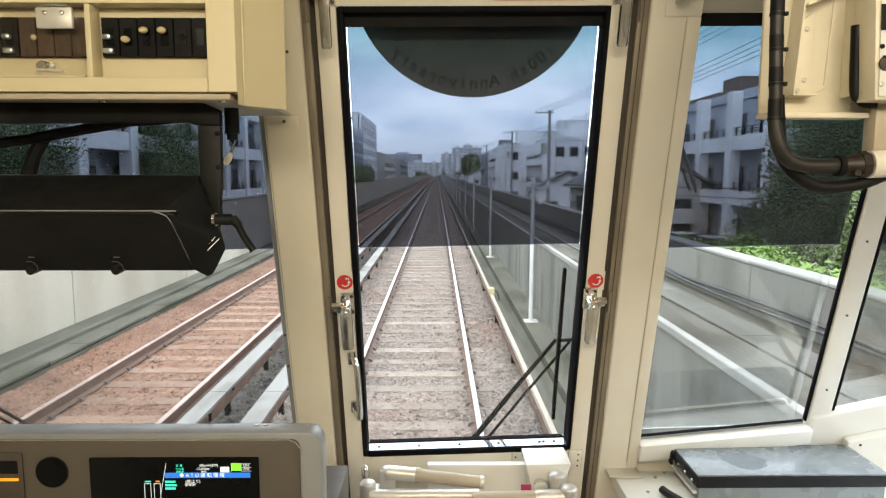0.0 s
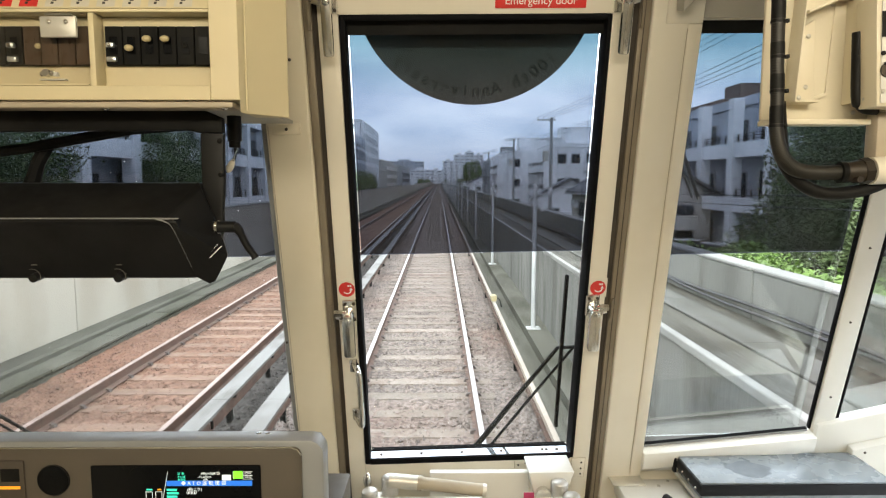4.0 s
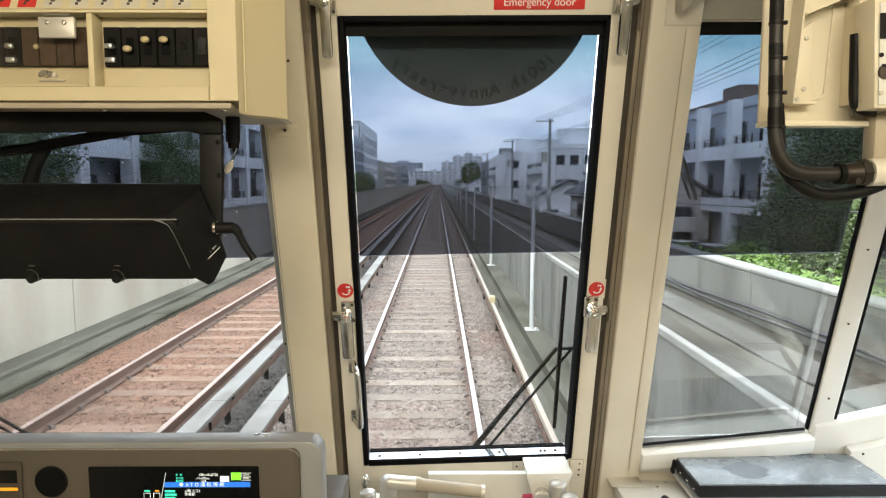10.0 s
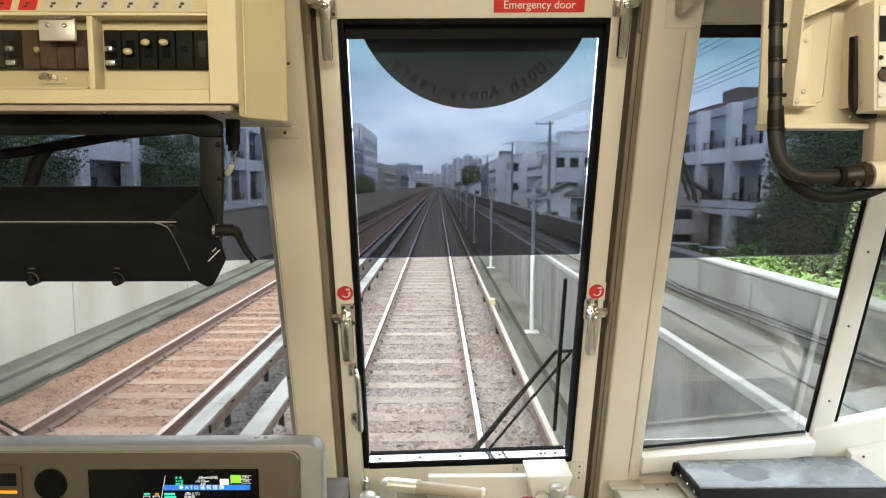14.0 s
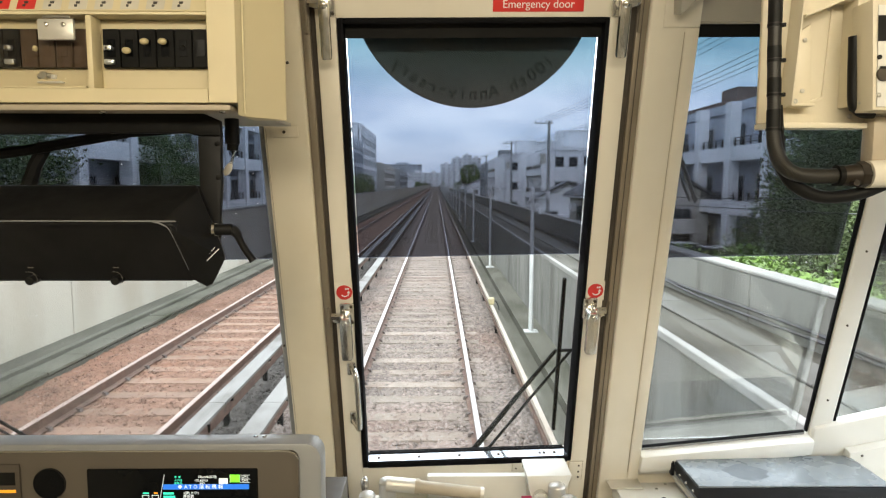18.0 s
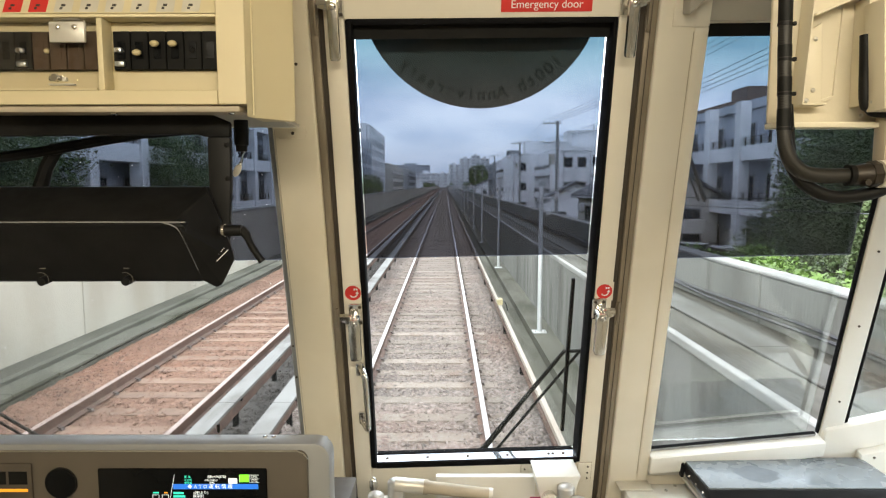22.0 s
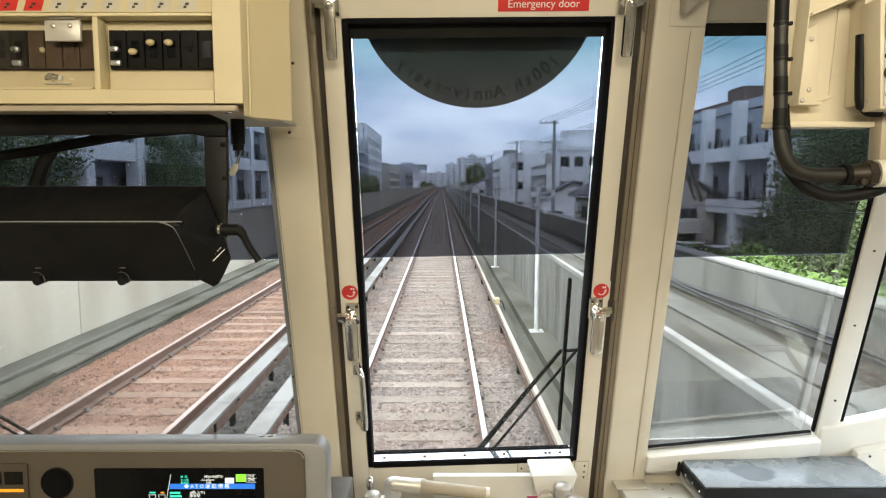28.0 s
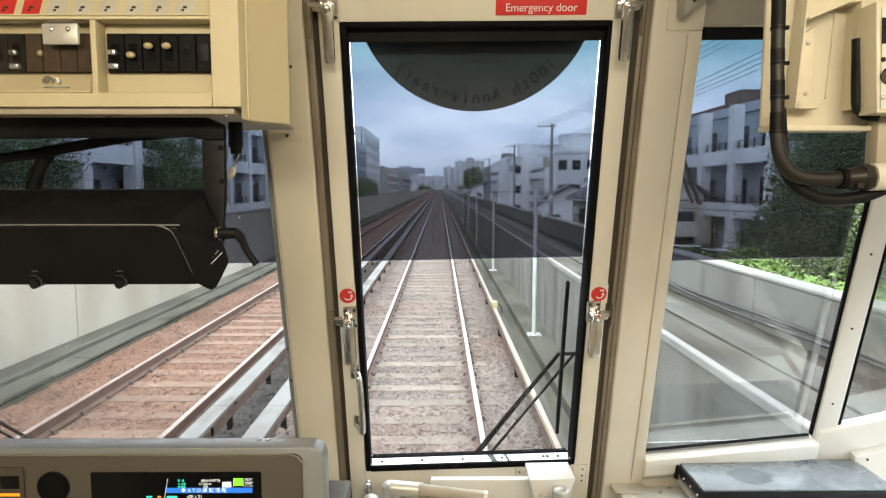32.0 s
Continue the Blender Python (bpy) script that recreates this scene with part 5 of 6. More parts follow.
def cover_boards():
    """Third-rail cover boards on short brackets."""
    def run(cx, w, z, y0, y1, seg, label, thick=0.035, COVER=COVER):
        t = thing("third_rail_cover", (cx, 0, 0), label, "third rail", "third rail covers", "structure")
        me = mesh_of(prism(B(), [(-w / 2, z - thick), (w / 2, z - thick), (w / 2, z), (-w / 2, z)], "y", 0.0, seg - 0.012), "board", COVER, False)
        far = mesh_of(prism(B(), [(-w / 2, z - thick), (w / 2, z - thick), (w / 2, z), (-w / 2, z)], "y", 0.0, FAR - 120), "far_board", COVER, False)
        web = mesh_of(prism(B(), [(-0.035, -0.02), (0.035, -0.02), (0.035, z - thick - 0.05), (-0.035, z - thick - 0.05)], "y", y0, FAR), "conductor", RUST, False)
        br = B()
        box(br, -0.03, 0.03, -0.025, 0.025, -0.2, -0.021)
        box(br, -w / 2 + 0.01, w / 2 - 0.01, -0.012, 0.012, z - thick - 0.05, z - thick)
        br = mesh_of(br, "bracket", BLACKM, False)
        y = y0
        while y < 120:
            for nme, m2, yy in (("board", me, y), ("bracket", br, y + 0.3), ("bracket", br, y + seg / 2)):
                o = new(nme, m2)
                o.parent = t
                o.location.y = yy
            y += seg
        o = new("far_board", far)
        o.parent, o.location.y = t, y
        o = new("conductor_rail", web)
        o.parent = t
    run(-1.50, 0.21, 0.20, -41.0, 120, 4.0, "pale third-rail cover board beside the running track")
    run(-2.12, 0.19, 0.20, -41.0, 120, 4.0, "pale third-rail cover board between the tracks")
    run(1.43, 0.055, 0.15, -45.0, 120, 6.0, "narrow cream duct along the outer side of the track", 0.06, DUCT)


def walls():
    # left: kerb ledge and parapet of cast panels
    b = B(); prism(b, [(-6.08, -0.7), (-5.18, -0.7), (-5.18, -0.12), (-5.56, -0.10), (-5.56, 0.0), (-5.60, 0.03), (-6.08, 0.05)], "y", -60, FAR)
    tagged(part("kerb_left", b, KERB, smooth=False), "stained concrete kerb beside the far track", "kerb", kind="structure")
    k2 = bpy.data.objects["kerb_left"]
    lid = mesh_of(box(B(), -5.53, -5.17, 0.0, 0.988, -0.098, -0.045, 0.01, 1), "trough_lid", KERB, False)
    jr = random.Random(6)
    for k in range(70):
        o = new("trough_lid", lid); o.parent = k2; o.location = (jr.uniform(-0.012, 0.012), 3.0 + k, jr.uniform(-0.006, 0.008))
    w = thing("parapet_left", (0, 0, 0), "pale stained concrete parapet of cast panels", "parapet", kind="structure")
    pan = B(); box(pan, -6.10, -5.90, 0.0, 4.98, -0.3, 1.80, 0.012, 1)
    pan = mesh_of(pan, "panel", CONCL, False)
    for k in range(-8, 26):
        o = new("panel", pan); o.parent = w; o.location.y = -4 + k * 5
    part("far_panels", prism(B(), [(-6.10, -0.3), (-5.90, -0.3), (-5.90, 1.80), (-6.10, 1.80)], "y", 126.0, FAR), CONCL, w, smooth=False)
    cop = mesh_of(box(B(), -6.14, -5.87, 0.0, 4.985, 1.802, 1.86, 0.01, 1), "coping", COPING, False)
    for k in range(-8, 26):
        o = new("coping", cop); o.parent = w; o.location.y = -4 + k * 5
    # right: track edge, low wall, raised walkway, parapet
    b = B(); box(b, 1.47, 1.62, -60, FAR, -0.7, 0.0)
    box(b, 1.62, 1.86, -60, FAR, -0.7, -0.17)
    box(b, 1.86, 2.24, -60, FAR, -0.7, -0.02)
    tagged(part("kerb_right", b, KERB, smooth=False), "concrete track edge with a drain channel", "kerb", kind="structure")
    w = thing("walkway_wall", (0, 0, 0), "grey concrete wall carrying a raised side walkway", "retaining wall", kind="structure")
    pan = mesh_of(box(B(), 2.24, 2.44, 0, 4.98, -0.6, 1.29, 0.01, 1), "panel", WALLC, False)
    cop = mesh_of(box(B(), 2.215, 2.285, 0, 4.985, 1.292, 1.36, 0.008, 1), "coping", COPING, False)
    for k in range(-8, 26):
        for nme, m2 in (("panel", pan), ("coping", cop)):
            o = new(nme, m2); o.parent = w; o.location.y = -4 + k * 5
    part("far_panels", box(B(), 2.24, 2.44, 126, FAR, -0.6, 1.29), WALLC, w, smooth=False)
    part("far_coping", box(B(), 2.215, 2.285, 126, FAR, 1.292, 1.36), COPING, w, smooth=False)
    b = B(); box(b, 2.336, 3.24, -60, FAR, 1.10, 1.31)
    s = tagged(part("walkway", b, WALKFLOOR, smooth=False), "worn concrete side walkway", "walkway", kind="structure")
    lid = mesh_of(box(B(), 2.69, 3.01, 0, 0.992, 1.312, 1.335, 0.006, 1), "trough_lid", LID, False)
    for k in range(60):
        o = new("trough_lid", lid); o.parent = s; o.location.y = 1.0 + k
    w = thing("parapet_right", (0, 0, 0), "grey concrete parapet along the raised walkway", "parapet", kind="structure")
    pan = mesh_of(box(B(), 3.24, 3.42, 0, 4.98, -0.7, 1.76, 0.012, 1), "panel", WALLC, False)
    cop = mesh_of(box(B(), 3.23, 3.43, 0, 4.985, 1.762, 1.80, 0.01, 1), "coping", COPING, False)
    for k in range(-8, 26):
        for nme, m2 in (("panel", pan), ("coping", cop)):
            o = new(nme, m2); o.parent = w; o.location.y = -4 + k * 5
    part("far_panels", box(B(), 3.24, 3.42, 126, FAR, -0.7, 1.80), WALLC, w, smooth=False)
    for k, z in enumerate((1.44, 1.405)):
        c = thing("parapet_cable", (3.20 - 0.02 * k, 0, z), "black cable slung along the parapet", "cable", "parapet cables")
        pts = [(0.012 * math.sin(y * 2.1 + k), y, 0.03 * math.cos(y * math.pi / 2.5 + k)) for y in np.arange(-2, 90, 0.6)]
        part("cable", tube(B(), pts, 0.016, 6), WIREM, c)
    # structure below the line
    b = B(); box(b, -6.10, 3.42, -60, FAR, GROUND - 0.2, -0.72)
    tagged(part("viaduct_body", b, CONC, smooth=False), "concrete body of the raised railway", "viaduct", kind="structure")


def line_poles():
    """Slim wire poles along the track edge, each with insulators."""
    base = thing("wire_pole", (1.99, 11.4, -0.02), "slim galvanised wire pole with white insulators on a base plate", "pole", "wire poles along the track")
    part("shaft", cyl(B(), (0, 0, 0.015), (0, 0, 2.46), 0.042, 0.036, 12), POLEM, base)
    pl = part("base_plate", box(B(), -0.12, 0.12, -0.12, 0.12, 0.0, 0.016, 0.003), POLEM, base)
    for x in (-0.08, 0.08):
        part("anchor_bolt", cyl(B(), (x, -0.08, 0.016), (x, -0.08, 0.05), 0.012, seg=6), POLEM, pl)
    part("clamp", box(B(), -0.052, 0.052, -0.052, 0.052, 2.18, 2.27, 0.004), POLEM, base)
    part("cross_arm", box(B(), -0.02, 0.30, -0.02, 0.02, 2.36, 2.40, 0.003), POLEM, base)
    for x, z in ((0.0, 2.47), (0.27, 2.41), (0.13, 2.10)):
        b = B(); cyl(b, (x, 0, z), (x, 0, z + 0.05), 0.036, 0.042, 12); cyl(b, (x, 0, z + 0.055), (x, 0, z + 0.10), 0.042, 0.030, 12)
        part("insulator", b, INSUL, base, "white porcelain insulator")
    for k in range(1, 34):
        copy_thing(base, pose(1.99 + (0.01 if k % 2 else -0.01), 11.4 + 9.05 * k, -0.02, 0, 0, (k * 37) % 5 - 2))
    for x, z in ((1.99, 2.545), (2.26, 2.475)):
        w = thing("line_wire", (x, 0, z), "thin wire strung along the slim poles", "wire", "line wires")
        pts = []
        for k in range(-1, 33):
            for q in range(6):
                s = q / 6
                pts.append((0, 11.4 + 9.05 * (k + s), -0.05 * 4 * s * (1 - s)))
        part("wire", tube(B(), pts, 0.003, 4), WIREM, w)
    t = thing("trackside_box", (2.08, 42.0, -0.02), "small white trackside cabinet on the concrete strip", "cabinet")
    part("body", box(B(), -0.16, 0.12, -0.12, 0.12, 0.0, 0.62, 0.01), COVER, t)
    part("lid", box(B(), -0.18, 0.14, -0.14, 0.14, 0.622, 0.65, 0.006), COVER, t)


def duct_boxes():
    base = thing("junction_box", (1.43, 13.2, 0.15), "small pale yellow junction box on the track-side duct", "junction box", "junction boxes on the duct")
    part("body", box(B(), -0.055, 0.055, -0.12, 0.12, 0.002, 0.10, 0.012), YELLOWBOX, base)
    part("lid", box(B(), -0.06, 0.06, -0.125, 0.125, 0.101, 0.115, 0.005), YELLOWBOX, base)
    part("cable", tube(B(), smooth_path([(0.05, 0.0, 0.05), (0.12, 0.02, 0.03), (0.17, 0.05, -0.14)]), 0.012, 8), WIREM, base)
    for y in (40.5, 67.7):
        copy_thing(base, pose(1.43, y, 0.15))


# ---- ground ----
def ground():
    b = B(); box(b, -3000, 3000, -400, 4500, GROUND - 1.0, GROUND)
    tagged(part("ground", b, EARTH, smooth=False), "ground of streets, yards and greenery", "ground", kind="structure")
    b = B(); box(b, 6.2, 18.3, 3, 44, GROUND + 0.004, GROUND + 0.03)
    tagged(part("car_park", b, ASPHALT, smooth=False), "asphalt car park beside the line", "car park", kind="structure")
    b = B(); box(b, 3.5, 5.1, -2, 90, GROUND, GROUND + 2.6, 0.05)
    tagged(part("verge", b, GRASS, smooth=False), "grassy bank at the foot of the parapet", "verge", kind="structure")


# ---- plants ----
def leaves(n, centre, size, leaf, seed, shell_only=0.55, flat=0.0):
    """Many small folded leaf clumps in a lumpy crown."""
    rng = np.random.RandomState(seed)
    lobes = rng.normal(0, 1, (11, 3))
    lobes /= np.linalg.norm(lobes, axis=1)[:, None]
    d = rng.normal(0, 1, (n, 3))
    d /= np.linalg.norm(d, axis=1)[:, None]
    lump = 0.74 + 0.34 * np.clip((d @ lobes.T).max(1), 0, 1) ** 4 + rng.normal(0, 0.05, n)
    rad = lump * (shell_only + (1 - shell_only) * rng.uniform(0, 1, n) ** 0.5)
    rad *= np.where(rng.uniform(0, 1, n) < 0.05, 1.12, 1.0)
    p = d * rad[:, None] * np.array(size)
    p[:, 2] += 0.12 * size[2] * np.sin(p[:, 0] * 1.7 + seed) * np.cos(p[:, 1] * 1.4)
    p += np.array(centre)
    a = rng.normal(0, 1, (n, 3)); a /= np.linalg.norm(a, axis=1)[:, None]
    a[:, 2] *= 0.6
    c = np.cross(a, d + rng.normal(0, 0.5, (n, 3))); c /= np.linalg.norm(c, axis=1)[:, None] + 1e-6
    s = leaf * rng.uniform(0.6, 1.4, (n, 1))
    v = np.stack([p - a * s, p + c * s * 0.55, p + a * s, p - c * s * 0.55], 1).reshape(-1, 3)
    return v, [(4 * i, 4 * i + 1, 4 * i + 2, 4 * i + 3) for i in range(n)]


def tree(seed, height, spread, n, leaf, material, label, loc, category="tree", group=""):
    t = thing("tree", loc, label, category, group)
    rng = random.Random(seed)
    trunk_h = height * 0.45
    b = B()
    tube(b, [(0, 0, -0.1), (0.05, 0.02, trunk_h * 0.5), (0.0, 0.08, trunk_h), (0.1, 0.0, height * 0.8)], [height * 0.028, height * 0.022, height * 0.017, 0.03], 10)
    part("trunk", b, BARK, t)
    for k in range(7):
        a = k * 2.4 + rng.uniform(-0.4, 0.4)
        z = trunk_h * rng.uniform(0.6, 1.25)
        r = spread * rng.uniform(0.45, 0.8)
        part("limb", tube(B(), [(0, 0.03, z), (0.4 * r * math.cos(a), 0.4 * r * math.sin(a), z + height * 0.1), (r * math.cos(a), r * math.sin(a), z + height * rng.uniform(0.18, 0.35))], [height * 0.013, height * 0.009, 0.015], 6), BARK, t)
    v1, f1 = leaves(n, (0, 0, height * 0.62), (spread, spread, height * 0.42), leaf, seed)
    part("crown", raw("crown", v1.tolist(), f1, material), material, t, "crown of small leaves")
    return t


def bush(seed, size, n, leaf, material, loc, label):
    t = thing("bush", loc, label, "bush", "bushes by the parapet")
    for k in range(4):
        a = k * 1.7
        part("stem", tube(B(), [(0, 0, -0.2), (size[0] * 0.4 * math.cos(a), size[1] * 0.4 * math.sin(a), size[2] * 0.9)], [0.03, 0.008], 5), BARK, t)
    v1, f1 = leaves(n, (0, 0, size[2] * 0.75), size, leaf, seed, 0.4)
    part("foliage", raw("foliage", v1.tolist(), f1, material), material, t)
    return t


def greenery():
    near = tree(11, 7.4, 2.6, 46000, 0.05, LEAF, "dark green broadleaf tree beside the car park", (11.2, 16.0, GROUND), group="trees beside the line")
    other = tree(12, 9.0, 3.7, 66000, 0.054, LEAF, "tall dense dark green tree beside the car park", (16.2, 21.0, GROUND), group="trees beside the line")
    low = tree(13, 5.3, 1.9, 26000, 0.045, LEAF, "low spreading green tree by the fence", (9.2, 15.0, GROUND), group="trees beside the line")
    copy_thing(near, pose(9.6, 9.4, GROUND, 0, 0, 200))
    copy_thing(other, pose(-13.5, 17.5, GROUND, 0, 0, 250))
    copy_thing(near, pose(-11.0, 11.5, GROUND, 0, 0, 310))
    copy_thing(near, pose(-13.6, 33.0, GROUND, 0, 0, 120))
    tree(15, 16.0, 6.0, 9000, 0.42, LEAF, "big round green tree standing before the distant estate", (20.0, 385, GROUND), group="trees among the houses")
    small = tree(14, 6.5, 2.4, 6500, 0.13, LEAF, "small round green tree among the houses", (13.5, 118, GROUND), group="trees among the houses")
    for k, (x, y) in enumerate(((18, 300), (22, 330), (9.5, 150), (12, 205), (-11, 420), (-14, 470), (14, 420), (-9, 520), (6, 560), (24, 250), (-12.5, 112))):
        copy_thing(small, pose(x, y, GROUND, 0, 0, k * 50))
    b1 = bush(21, (0.9, 1.3, 0.75), 7000, 0.045, LEAF2, (4.25, 6.3, 0.3), "bright fresh green bush at the parapet")
    b2 = bush(22, (0.8, 1.0, 0.8), 6500, 0.045, LEAF2, (4.4, 8.6, 0.3), "bright green shrub at the parapet")
    for k, (x, y, z, r) in enumerate(((4.5, 4.2, 0.35, 40), (4.3, 11.4, 0.15, 100), (5.6, 7.4, 0.1, 170), (5.2, 10.2, 0.2, 220), (4.5, 15.5, -0.2, 10), (4.4, 21, -0.3, 60), (4.4, 30, -0.3, 90))):
        copy_thing(b1 if k % 2 else b2, pose(x, y, z, 0, 0, r))
    # weeds that grow between the tracks
    for k, (x, y, s) in enumerate(((-1.78, 9.4, 0.12), (-1.86, 13.5, 0.2))):
        w = thing("weed", (x, y, -0.19), "small green weed growing in the ballast", "weed", "weeds between the tracks")
        rr = random.Random(k)
        b = B()
        for _ in range(60):
            a, ln = rr.uniform(0, 6.28), s * rr.uniform(0.5, 1.1)
            dx, dy, wd = math.cos(a), math.sin(a), 0.008
            o0 = Vector((dx * 0.03, dy * 0.03, 0))
            tip = Vector((dx * ln * 0.7, dy * ln * 0.7, ln))
            sd = Vector((-dy, dx, 0)) * wd
            mid = (o0 + tip) / 2 + Vector((0, 0, ln * 0.15))
            b.faces.new([b.verts.new(v) for v in (o0 - sd, o0 + sd, mid + sd, mid - sd)])
            b.faces.new([b.verts.new(v) for v in (mid - sd, mid + sd, tip)])
        part("blades", b, WEED, w, smooth=False)
    # woods on the horizon
    rng = np.random.RandomState(8)
    v, f = [], []
    for k in range(120):
        x, y = rng.uniform(-420, 420), rng.uniform(620, 1100)
        if abs(x) < 9:
            x += 24
        s = rng.uniform(4, 8)
        vv, ff = leaves(160, (x, y, GROUND + s * 0.8), (s * 1.3, s * 1.3, s * 0.9), 0.9, k)
        f += [tuple(i + len(v) for i in q) for q in ff]
        v += vv.tolist()
    o = new("far_woods", raw("far_woods", v, f, LEAF))
    tagged(o, "distant dark green tree line", "woods", kind="stuff")


# ---- buildings ----
def slab_block(name, x0, x1, y0, y1, storeys, sh, wall, label, face, bay=4.0, columns=None, rail=None, group="", end_windows=2, roof_boxes=1, base=GROUND, deep=1.3):
    """A flat-roofed block whose balconies look onto the line; face is +1 when they look towards +x."""
    h = storeys * sh
    t = thing(name, ((x0 + x1) / 2, (y0 + y1) / 2, base), label, "building", group)
    hx, hy = (x1 - x0) / 2, (y1 - y0) / 2
    part("wall", box(B(), -hx, hx, -hy, hy, -0.3, h), wall, t, smooth=False)
    rf = part("roof", box(B(), -hx - 0.15, hx + 0.15, -hy - 0.15, hy + 0.15, h + 0.004, h + 0.55), wall, t, smooth=False)
    for k in range(roof_boxes):
        yy = -hy * 0.5 + k * hy
        part("roof_house", box(B(), -hx * 0.4, hx * 0.4, yy - 1.8, yy + 1.8, h + 0.55, h + 2.6), wall, rf, smooth=False)
    nb = max(1, int((2 * hy) / bay))
    bay = 2 * hy / nb
    fx = face * hx
    bm_b = B()
    low = 0.05 if deep else 0.55
    xa, xb = sorted((fx, fx + face * deep))
    box(bm_b, xa, xb, 0.04, bay - 0.04, -0.16, 0.0)
    xp0, xp1 = sorted((fx + face * (deep - 0.14), fx + face * deep))
    box(bm_b, xp0, xp1, 0.04, bay - 0.04, 0.0, 1.08 if rail is None else 0.66)
    bal = mesh_of(bm_b, "balcony", columns or wall, False)
    xw0, xw1 = sorted((fx + face * 0.004, fx + face * 0.05))
    win = mesh_of(box(B(), xw0, xw1, bay * 0.14, bay * 0.80, low, 2.05), "window", SASH if deep else BLACKM, False)
    xg0, xg1 = sorted((fx + face * 0.03, fx + face * 0.06))
    gl = B()
    box(gl, xg0, xg1, bay * 0.16, bay * 0.46, low + 0.07, 1.98)
    box(gl, xg0, xg1, bay * 0.48, bay * 0.78, low + 0.07, 1.98)
    gl = mesh_of(gl, "panes", WINDOWG, False)
    rm = None
    if rail is not None:
        r = B()
        for z in (0.80, 0.94, 1.10):
            box(r, xp0 + 0.05, xp1 - 0.05, 0.04, bay - 0.04, z, z + 0.035)
        for y in np.arange(0.1, bay - 0.1, 0.9):
            box(r, xp0 + 0.04, xp1 - 0.04, y, y + 0.05, 0.66, 1.10)
        rm = mesh_of(r, "railing", rail, False)
    for s in range(storeys):
        for k in range(nb):
            y = -hy + k * bay
            if deep:
                o = new("balcony", bal); o.parent = t; o.location = (0, y, s * sh + 0.2)
            if rm:
                c = new("railing", rm); c.parent = o
            o = new("window", win); o.parent = t; o.location = (0, y, s * sh + 0.3)
            c = new("panes", gl); c.parent = o
    if columns:
        xc0, xc1 = sorted((fx + face * (deep - 0.5), fx + face * (deep + 0.12)))
        cm = mesh_of(box(B(), xc0, xc1, -0.35, 0.35, -0.3, h + 0.3, 0.02, 1), "column", columns, False)
        for k in range(nb + 1):
            o = new("column", cm); o.parent = t; o.location.y = -hy + k * bay
    elif deep:
        xc0, xc1 = sorted((fx, fx + face * (deep - 0.02)))
        cm = mesh_of(box(B(), xc0, xc1, -0.035, 0.035, 0.0, h), "fin_wall", wall, False)
        for k in range(nb + 1):
            o = new("fin_wall", cm); o.parent = t; o.location.y = -hy + k * bay
    if deep and y0 < 130:
        ac = B(); box(ac, -0.16, 0.16, -0.42, 0.42, 0.0, 0.62, 0.02, 1)
        ac = mesh_of(ac, "air_conditioner", W_WHITE, False)
        fan = mesh_of(cyl(B(), (-0.165 * -face, 0.1, 0.31), (-0.175 * -face, 0.1, 0.31), 0.2, seg=16), "fan_grille", SASH, False)
        for s in range(storeys):
            for k in range(nb):
                if (s * 5 + k * 3) % 4 < 2:
                    o = new("air_conditioner", ac); o.parent = t; o.location = (fx + face * 0.35, -hy + (k + 0.9) * bay, s * sh + 0.22)
                    c = new("fan_grille", fan); c.parent = o
        an = part("antenna", cyl(B(), (hx * 0.2, -hy * 0.6, h + 0.5), (hx * 0.2, -hy * 0.6, h + 3.4), 0.03, seg=6), SASH, rf)
        for z in (2.6, 3.0, 3.3):
            part("antenna_bar", box(B(), hx * 0.2 - 0.7, hx * 0.2 + 0.7, -hy * 0.6 - 0.015, -hy * 0.6 + 0.015, h + z, h + z + 0.03), SASH, rf)
        part("downpipe", cyl(B(), (-hx * 0.92, -hy - 0.06, 0), (-hx * 0.92, -hy - 0.06, h), 0.05, seg=8), SASH, t)
    if face < 0 and 40 < y0 < 200:
        w = hx * 0.9
        eb = B()
        box(eb, -w / 2, w / 2, -1.15, -0.004, -0.16, 0.0)
        box(eb, -w / 2, w / 2, -1.15, -1.03, 0.0, 0.85)
        box(eb, -w / 2, -w / 2 + 0.12, -1.028, -0.004, 0.0, 2.5)
        eb = mesh_of(eb, "end_balcony", wall, False)
        er = B()
        box(er, -w / 2, w / 2, -1.12, -1.06, 1.05, 1.10)
        for q in range(9):
            xq = -w / 2 + (w - 0.04) * q / 8
            box(er, xq, xq + 0.04, -1.11, -1.07, 0.85, 1.05)
        er = mesh_of(er, "railing", SASH, False)
        dr = mesh_of(box(B(), -w * 0.42, w * 0.42, -0.05, -0.004, 0.02, 2.05), "balcony_door", SASH, False)
        dg = B()
        for q in range(3):
            box(dg, -w * 0.41 + w * 0.275 * q, -w * 0.41 + w * 0.275 * q + w * 0.25, -0.065, -0.051, 0.1, 1.98)
        dg = mesh_of(dg, "panes", WINDOWG, False)
        for s in range(storeys):
            o = new("end_balcony", eb); o.parent = t; o.location = (hx * 0.38, -hy, s * sh + 0.25)
            c = new("railing", er); c.parent = o
            o = new("balcony_door", dr); o.parent = t; o.location = (hx * 0.38, -hy, s * sh + 0.25)
            c = new("panes", dg); c.parent = o
        end_windows = max(1, end_windows // 2)
    ew = mesh_of(box(B(), -0.55, 0.55, -0.03, 0.02, 0.0, 1.25), "window", SASH, False)
    eg = mesh_of(box(B(), -0.49, 0.49, -0.045, -0.031, 0.06, 1.19), "pane", WINDOWG, False)
